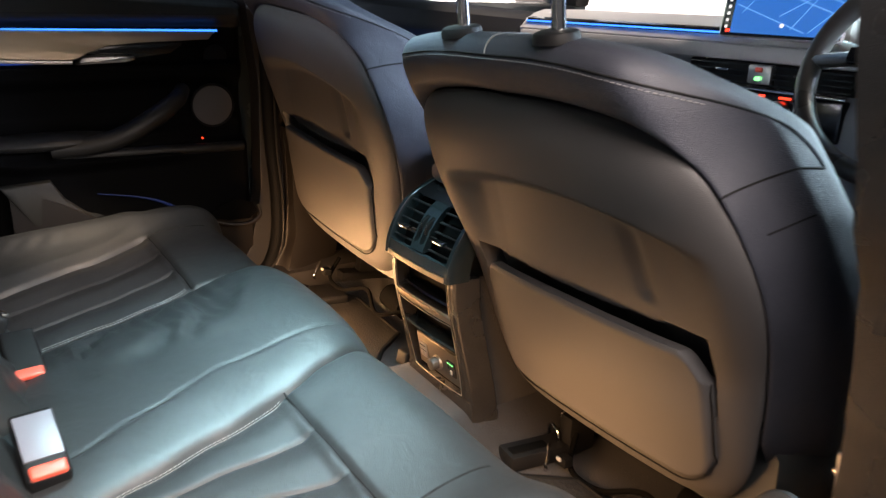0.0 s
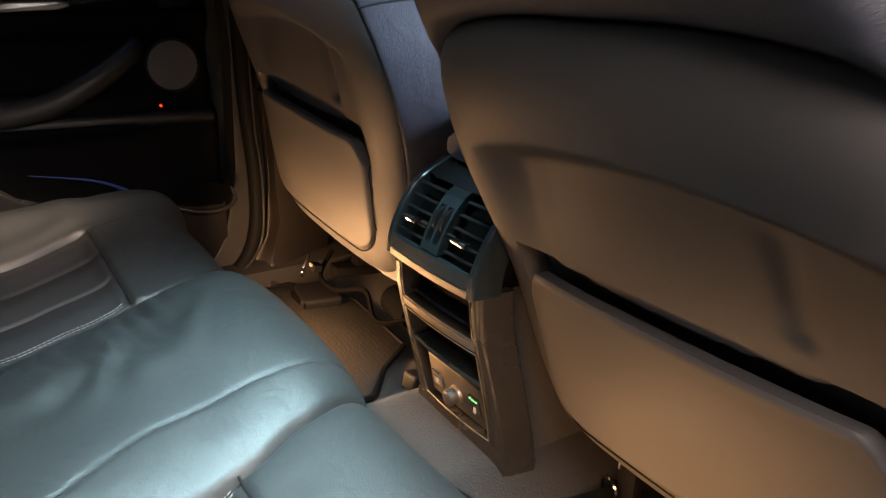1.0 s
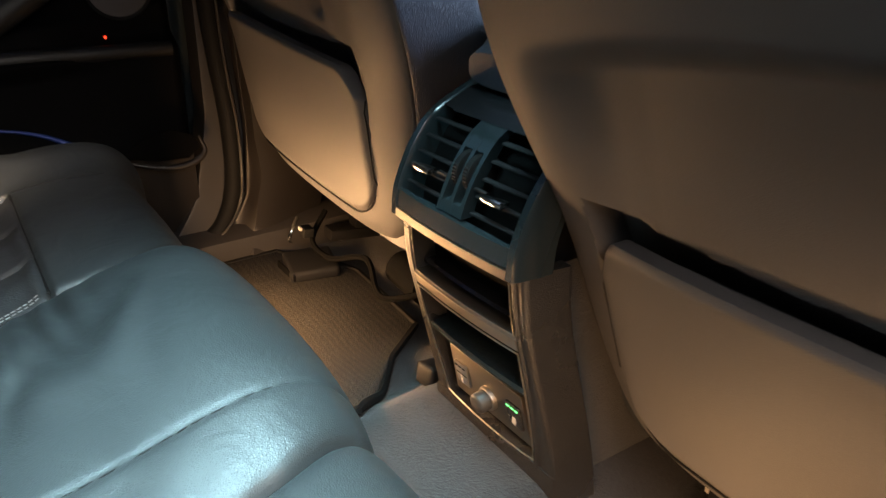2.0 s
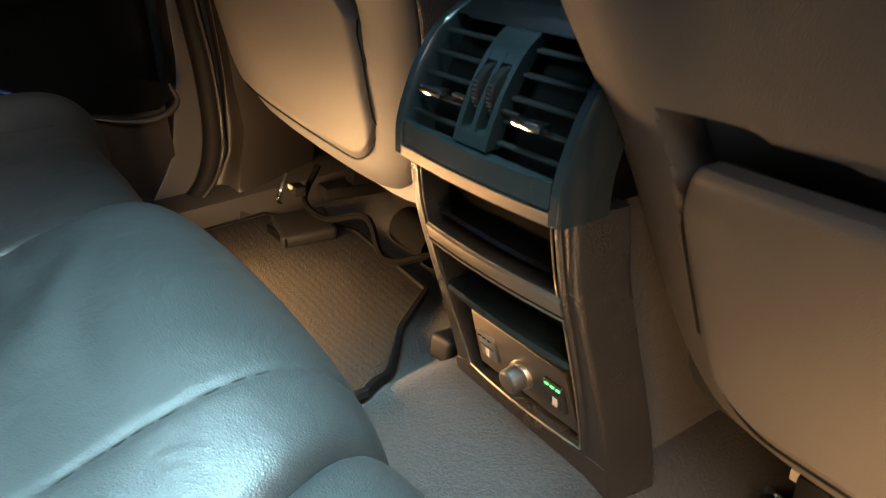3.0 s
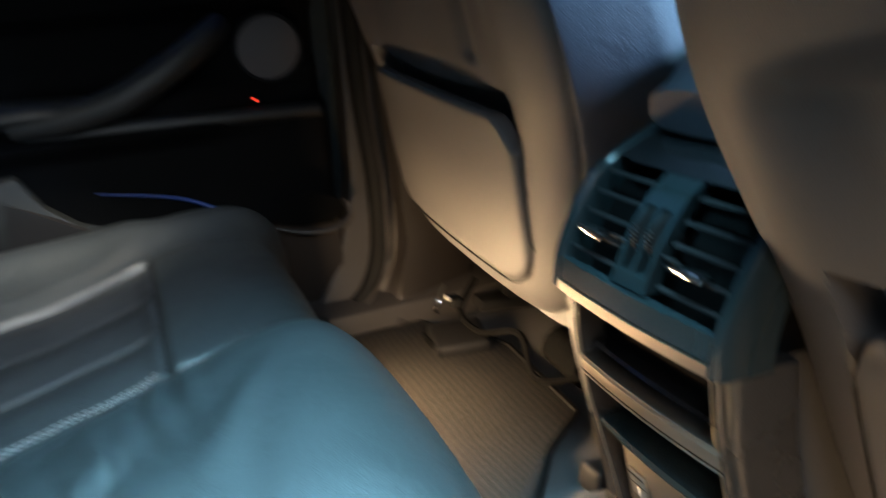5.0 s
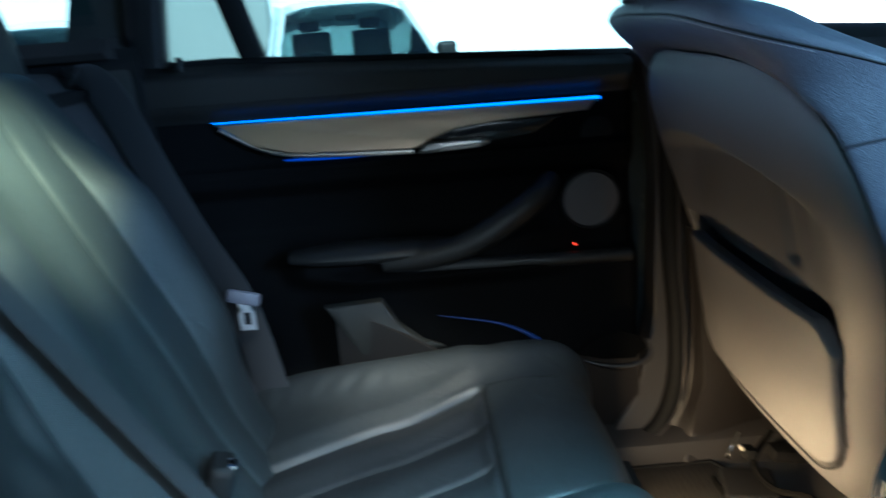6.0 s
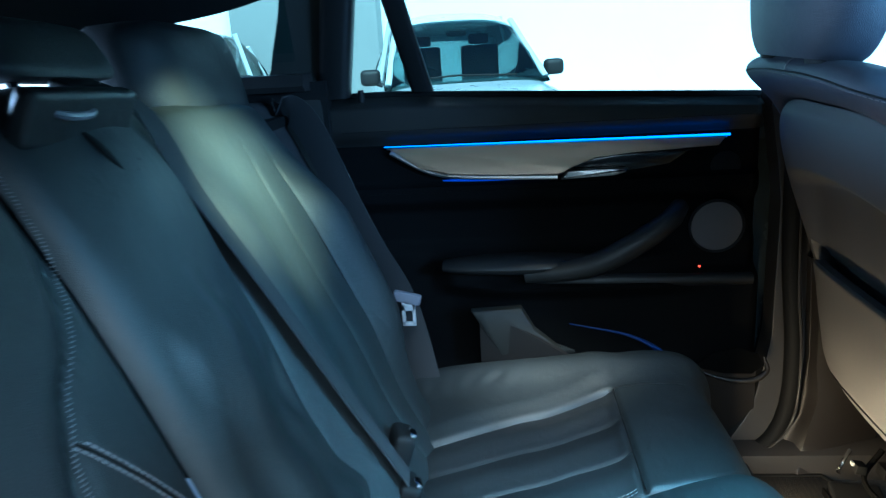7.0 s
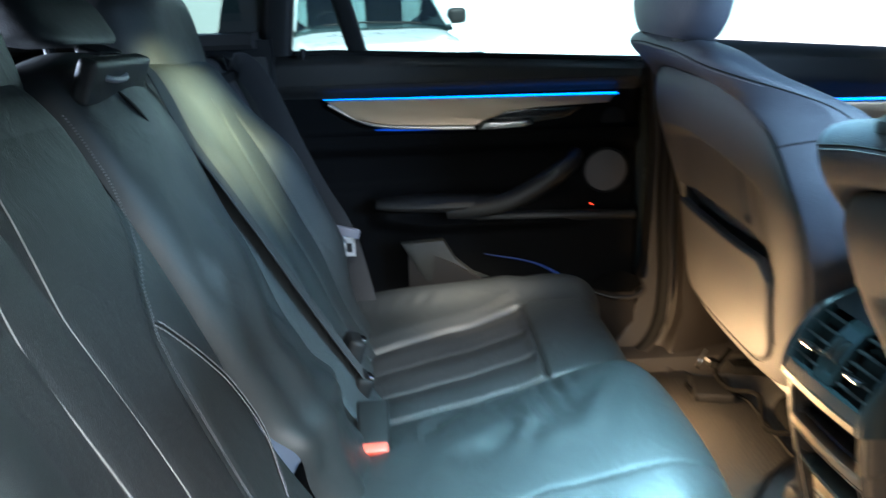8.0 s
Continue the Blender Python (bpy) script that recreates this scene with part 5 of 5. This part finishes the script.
part("stem", tube([(0.694, 0.060, 0.232), (0.700, 0.14, 0.19), (0.705, 0.17, 0.10)], 0.02, 12), TRIM, hinge)

# ---- dashboard ----
db = thing("dashboard", "pale-lit grey leatherette dashboard with vents and silver strip", "dashboard")
dr = []
for k in range(31):
    x = mix(-0.74, 0.74, k / 30)
    b = -0.05 * (x / 0.74) ** 2 + 0.0
    hood = 0.035 * bump(x, 0.38, 0.16)
    dr.append([Vector((x, y + b, z)) for y, z in ((1.30, 0.70), (1.10, 0.735 + hood), (0.95, 0.735 + hood), (0.86, 0.71 + hood), (0.835, 0.685), (0.84, 0.665), (0.85, 0.655), (0.87, 0.60), (0.85, 0.56), (0.84, 0.45), (0.90, 0.30), (1.0, 0.1), (1.30, 0.1))])
part("body", loft(dr), DASHTOP, db)
def across(x0, x1, n, prof):
    return loft([[Vector((x, y - 0.05 * (x / 0.74) ** 2, z)) for y, z in prof] for x in [mix(x0, x1, k / n) for k in range(n + 1)]])


part("recess", across(-0.70, 0.02, 20, ((0.850, 0.712), (0.848, 0.700), (0.852, 0.696), (0.87, 0.70), (0.87, 0.715))), GLOSS, db, "dark recess for the light line")
part("light_strip", tube([(x, 0.846 - 0.05 * (x / 0.74) ** 2, 0.704) for x in [mix(-0.70, 0.02, k / 12) for k in range(13)]], 0.0022, 6), BLUE, db, "glowing blue ambient light strip")
part("silver_strip", across(-0.70, 0.70, 24, ((0.828, 0.680), (0.820, 0.664), (0.822, 0.650), (0.85, 0.648), (0.85, 0.682))), IVORY, db, "broad pale satin strip")
part("vent_recess", box((0.07, 0.845, 0.622), (0.40, 0.03, 0.048), 0.004), RUBBER, db)
for k in range(4):
    part("slat", box((0.07, 0.828, 0.604 + 0.012 * k), (0.385, 0.012, 0.003), 0.001), VENTGREY, db)
part("hazard_block", box((0.065, 0.824, 0.624), (0.056, 0.02, 0.040), 0.005), SATIN, db, "silver switch block")
part("hazard_switch", box((0.065, 0.812, 0.634), (0.016, 0.006, 0.010), 0.002), RED, db, "red hazard switch")
part("lock_switch", box((0.065, 0.810, 0.616), (0.012, 0.006, 0.008), 0.002), GREEN, db, "green lock symbol")
for x in (-0.03, 0.16):
    part("vent_tab", box((x, 0.818, 0.628), (0.032, 0.008, 0.005), 0.002), CHROME, db)
part("climate_panel", box((0.07, 0.845, 0.545), (0.36, 0.03, 0.085), 0.006), GLOSS, db, "gloss black climate panel")
part("chrome_line", box((0.07, 0.828, 0.592), (0.37, 0.01, 0.006), 0.002), CHROME, db)
part("climate_knob", disc((0.12, 0.828, 0.555), (0, -1, 0.1), 0.019, 0.022, 32, 0.004), SATIN, db, "round silver climate knob")
for x, w_ in ((0.07, 0.018), (0.125, 0.034)):
    part("readout", box((x, 0.8285, 0.580), (w_ * 0.8, 0.003, 0.0045), 0), REDGLOW, db, "glowing red readout")
for k in range(6):
    part("button", box((0.03 + 0.014 * k, 0.828, 0.560 if k < 4 else 0.553), (0.010, 0.006, 0.007), 0.001), IVORY, db)
for k in range(2):
    part("button", box((0.16, 0.828, 0.560 - 0.02 * k), (0.022, 0.006, 0.007), 0.001), IVORY, db)
part("lower_vent", box((0.07, 0.84, 0.485), (0.30, 0.03, 0.04), 0.005), GLOSS, db)
# Pale dash grey stands in for windscreen light on the tunnel.
part("tunnel", loft([[Vector((x, y, z)) for x, z in ((-0.13, 0.05), (-0.12, h), (-0.10, h + 0.02), (0.10, h + 0.02), (0.12, h), (0.13, 0.05))] for y, h in ((0.60, 0.36), (0.75, 0.38), (0.86, 0.46))]), DASHTOP, db)
scr = thing("navigation_screen", "wide navigation screen with a blue road map", "screen")
part("frame", box((0.085, 0.842, 0.752), (0.29, 0.020, 0.115), 0.006, Euler((radians(-8), 0, 0)).to_matrix()), SATIN, scr, "thin silver screen frame")
part("bezel", box((0.085, 0.833, 0.752), (0.275, 0.012, 0.106), 0.004, Euler((radians(-8), 0, 0)).to_matrix()), GLOSS, scr, "black bezel")
MAP = glow("map_blue", (0.004, 0.085, 0.34), 0.75)
ROAD = glow("map_road", (0.08, 0.28, 0.6), 0.75)
ICON = glow("map_icon", (0.7, 0.75, 0.8), 0.6)
tilt = Euler((radians(-8), 0, 0)).to_matrix()


def on_screen(a, b, h=0.0):
    return Vector((0.085, 0.833, 0.752)) + tilt @ Vector((a, -0.0062 - h, b))


part("map", plate(rounded(-0.112, -0.047, 0.134, 0.047, 0.002), 0.0008, lambda a, b, h: on_screen(a, b, h), 0.0003), MAP, scr, "glowing blue map")
for a, b, c_, d in ((-0.105, 0.012, 0.06, -0.04), (-0.09, -0.005, -0.045, 0.045), (0.03, -0.035, 0.09, 0.045), (0.02, 0.03, 0.13, -0.005), (0.05, 0.045, 0.13, 0.02), (0.0, -0.01, 0.07, 0.03), (0.07, -0.04, 0.125, 0.01)):
    part("road_line", tube([on_screen(a, b, 0.0012), on_screen((a + c_) / 2, (b + d) / 2, 0.0012), on_screen(c_, d, 0.0012)], 0.0008, 4), ROAD, scr)
for k in range(6):
    part("icon", box(on_screen(-0.124, 0.035 - 0.014 * k, 0.001), (0.006, 0.001, 0.006), 0), ICON, scr)
part("marker", disc(on_screen(0.01, -0.028, 0.001), (0, -1, 0.1), 0.0045, 0.001, 16), ICON, scr)
part("warning", box(on_screen(-0.118, -0.043, 0.001), (0.010, 0.001, 0.006), 0), REDGLOW, scr)

# steering wheel
sw_ = thing("steering_wheel", "worn black leather steering wheel with silver spokes", "steering wheel")
ST = Matrix.Translation((0.425, 0.715, 0.665)) @ Euler((radians(-24), 0, 0)).to_matrix().to_4x4()


def sp_(x, z, y=0.0):
    return ST @ Vector((x, y, z))


part("rim", tube([sp_(0.185 * math.cos(t), 0.185 * math.sin(t)) for t in (2 * math.pi * k / 72 for k in range(73))], 0.019, 14), RIMLEATHER, sw_, "worn shiny leather rim")
part("hub", box(sp_(0, -0.005, 0.0), (0.15, 0.05, 0.12), 0.022, ST.to_3x3(), segments=4), PLASTIC, sw_)
for s in (-1, 1):
    part("spoke", tube([sp_(s * 0.06, 0.01), sp_(s * 0.12, 0.012, -0.004), sp_(s * 0.178, 0.005)], 0.018, 10, flat=0.7), SATIN, sw_, "satin silver spoke")
    part("button_pad", box(sp_(s * 0.095, 0.014, -0.018), (0.04, 0.012, 0.03), 0.005, ST.to_3x3()), GLOSS, sw_)
part("spoke", tube([sp_(0, -0.05), sp_(-0.01, -0.12), sp_(-0.03, -0.178)], 0.014, 10, flat=0.7), SATIN, sw_)
part("stalk", tube([sp_(-0.05, 0.03, 0.05), sp_(-0.12, 0.045, 0.05), sp_(-0.17, 0.055, 0.045)], 0.009, 10), SATIN, sw_, "column stalk")
part("column", tube([sp_(0, 0, 0.02), sp_(0, 0, 0.14), sp_(0, 0, 0.24)], 0.05, 16), PLASTIC, sw_)

# ---- belts and buckles ----
def seat_belt(name, label, pts, side, w=0.047):
    b = thing(name, label, "seat belt", "rear belts")
    part("webbing", strap(spline(pts, 40), side, w, 0.0025), WEBBING, b)
    return b


lb = seat_belt("seat_belt", "dark webbing belt with a silver tongue hanging at the door side", [(-0.642, -0.900, 0.762), (-0.636, -0.868, 0.757), (-0.629, -0.835, 0.715), (-0.620, -0.782, 0.592), (-0.612, -0.742, 0.508), (-0.600, -0.690, 0.41), (-0.585, -0.650, 0.25)], (0.25, 0.97, 0.0), 0.056)
tp = Vector((-0.590, -0.680, 0.400))
part("tongue_head", box(tp + Vector((0.008, 0.0, 0.026)), (0.014, 0.050, 0.020), 0.005, Euler((radians(-14), 0, 0)).to_matrix()), BUCKLE, lb, "grey plastic tongue head")
for dy, w_ in ((-0.009, 0.006), (0.009, 0.006)):
    part("tongue_bar", box(tp + Vector((0.010, dy + 0.002, -0.002)), (0.004, w_, 0.042), 0.001), PEWTER, lb, "bright steel tongue")
part("tongue_bar", box(tp + Vector((0.010, 0.002, -0.021)), (0.004, 0.024, 0.008), 0.001), PEWTER, lb, "bright steel tongue")
part("tongue_bar", box(tp + Vector((0.010, 0.002, 0.009)), (0.004, 0.024, 0.012), 0.001), PEWTER, lb, "bright steel tongue")
mb = seat_belt("seat_belt", "dark webbing belt lying down along the middle backrest", [(-0.05, -0.925, 0.80), (-0.065, -0.868, 0.782)] + [on_back(x, z, lambda x, z: back_h(-x, z), 0.006) for x, z in ((-0.112, 0.68), (-0.130, 0.60), (-0.150, 0.51), (-0.170, 0.42), (-0.186, 0.34), (-0.190, 0.28))], (0.95, 0.0, 0.22))

part("slot_cover", box((-0.052, -0.915, 0.800), (0.075, 0.030, 0.014), 0.005, Euler((radians(-20), 0, 0)).to_matrix(), segments=3), PLASTIC, mb, "black belt slot cover")


def buckle(x, y, z, label, pale=True):
    b = thing("belt_buckle", label, "belt buckle", "belt buckles", at=(x, y, z))
    r = Euler((0, radians(115), radians(4))).to_matrix()
    part("housing", box(r @ Vector((0, 0, 0.045)), (0.026, 0.046, 0.095), 0.006, r, segments=3), PLASTIC, b)
    # Sky sheen on the housing, painted as a pale plate.
    if pale:
        part("face", box(r @ Vector((-0.0135, 0, 0.036)), (0.003, 0.041, 0.062), 0.001, r), BUCKLE, b, "pale plate for the sky reflected on the buckle")
    part("release_button", box(r @ Vector((-0.0110, 0, 0.083)), (0.013, 0.038, 0.017), 0.004, r, segments=3), RED, b, "orange-red release button")
    return b


buckle(0.170, -0.620, 0.293, "black belt buckle with a pale sky-reflection plate and an orange-red button")
buckle(-0.085, -0.612, 0.290, "black belt buckle with an orange-red button beside the middle place", False)
for x, y, z in ((-0.250, -0.668, 0.262), (-0.185, -0.655, 0.225)):
    k_ = thing("belt_buckle", "black belt buckle tucked between backrest and cushion", "belt buckle", "belt buckles", at=(x, y, z))
    r_ = Euler((radians(-20), 0, radians(15))).to_matrix()
    part("housing", box(r_ @ Vector((0, 0, 0.03)), (0.055, 0.030, 0.085), 0.010, r_, segments=3), PLASTIC, k_)
    part("latch_plate", box(r_ @ Vector((0.012, 0.008, 0.074)), (0.022, 0.010, 0.006), 0.002, r_), CHROME, k_, "bright latch plate")

# ---- parked car outside ----
def parked_car(at, turn):
    c = thing("parked_car", "white estate car with greenish glass, parked by the wall", "car", "parked cars", at=at)
    c.rotation_euler = (0, 0, radians(turn))
    c.scale = (1.10, 1.0, 0.92)
    # x across, y to its front, z up from the ground
    def oval(y, w, z0, z1, n=28, e=0.45):
        out = []
        for k in range(n):
            t = 2 * math.pi * k / n
            out.append(Vector((w * math.copysign(abs(math.cos(t)) ** e, math.cos(t)), y, (z0 + z1) / 2 + (z1 - z0) / 2 * math.copysign(abs(math.sin(t)) ** e, math.sin(t)))))
        return out

    top = [(-2.3, 0.80), (-2.15, 1.0), (0.8, 1.03), (1.2, 0.98), (1.9, 0.90), (2.2, 0.80), (2.32, 0.62)]
    wide = [(-2.3, 0.80), (-2.0, 0.92), (1.6, 0.92), (2.1, 0.84), (2.32, 0.66)]
    part("body", loft([oval(y, table(wide, y), 0.30, table(top, y)) for y in [mix(-2.3, 2.32, k / 30) for k in range(31)]]), SILVER, c)
    ridge = [(-2.1, 1.08), (-1.8, 1.62), (-1.2, 1.82), (-0.4, 1.86), (0.1, 1.76), (0.5, 1.47), (1.0, 1.02)]
    roof = [oval(y, 0.86 - 0.15 * smooth(1.1, 1.86, table(ridge, y)), 0.94, table(ridge, y), 28, 0.55) for y in [mix(-2.1, 1.0, k / 24) for k in range(25)]]
    part("greenhouse_glass", loft(roof), CARGLASS, c, "dark greenish windows")
    part("roof", sheet(16, 16, lambda u, v: Vector((mix(-0.60, 0.60, u), mix(-1.75, 0.06, v), table(ridge, mix(-1.75, 0.06, v)) + 0.012 - 0.08 * abs(2 * u - 1) ** 3)), (0, 0, -0.03)), SILVER, c)
    for s in (-1, 1):
        for pa, pb in (((0.82, 0.96), (0.64, 0.06)), ((0.83, -0.75), (0.66, -0.75)), ((0.82, -2.0), (0.64, -1.7))):
            part("pillar", tube([(s * mix(pa[0], pb[0], k / 6), mix(pa[1], pb[1], k / 6), mix(1.02, table(ridge, pb[1]) - 0.03, k / 6)) for k in range(7)], 0.035, 8), SILVER, c)
        part("mirror", box((s * 0.98, 0.66, 1.12), (0.21, 0.16, 0.20), 0.068, segments=4), PLASTIC, c)
        part("mirror_stalk", tube([(s * 0.86, 0.70, 1.02), (s * 0.97, 0.68, 1.07)], 0.03, 8), PLASTIC, c)
        part("headlight", box((s * 0.70, 2.14, 0.74), (0.32, 0.12, 0.14), 0.03), CHROME, c, "headlight")
        part("front_seat_back", box((s * 0.34, -0.35, 1.16), (0.44, 0.12, 0.56), 0.05, segments=3), PLASTIC, c)
        part("head_rest", box((s * 0.34, -0.40, 1.52), (0.24, 0.09, 0.14), 0.04, segments=3), PLASTIC, c)
        for y in (1.45, -1.4):
            wh = part("wheel", disc((s * 0.70, y, 0.36), (s, 0, 0), 0.36, 0.22, 32, 0.05), RUBBER, c)
            part("rim", disc((s * 0.915, y, 0.36), (s, 0, 0), 0.24, 0.012, 24, 0.004), SATIN, wh)
    part("wiper", tube([(-0.5, 1.04, 1.07), (0.1, 1.0, 1.10), (0.5, 1.02, 1.08)], 0.012, 6), RUBBER, c)
    part("wheel_rim", tube([(0.37 + 0.18 * math.cos(t), 0.25, 1.02 + 0.18 * math.sin(t)) for t in (2 * math.pi * k / 24 for k in range(25))], 0.018, 6), PLASTIC, c)
    part("inside_mirror", box((0, 0.25, 1.60), (0.22, 0.04, 0.07), 0.02), PLASTIC, c)
    part("grille", box((0, 2.24, 0.72), (0.8, 0.05, 0.2), 0.02), PLASTIC, c)
    return c


before = set(scene.objects)
parked_car((-9.0, -1.17, -0.55), -90 + 12)
parked_car((-9.4, -5.0, -0.55), -90 + 8)
cant(before)
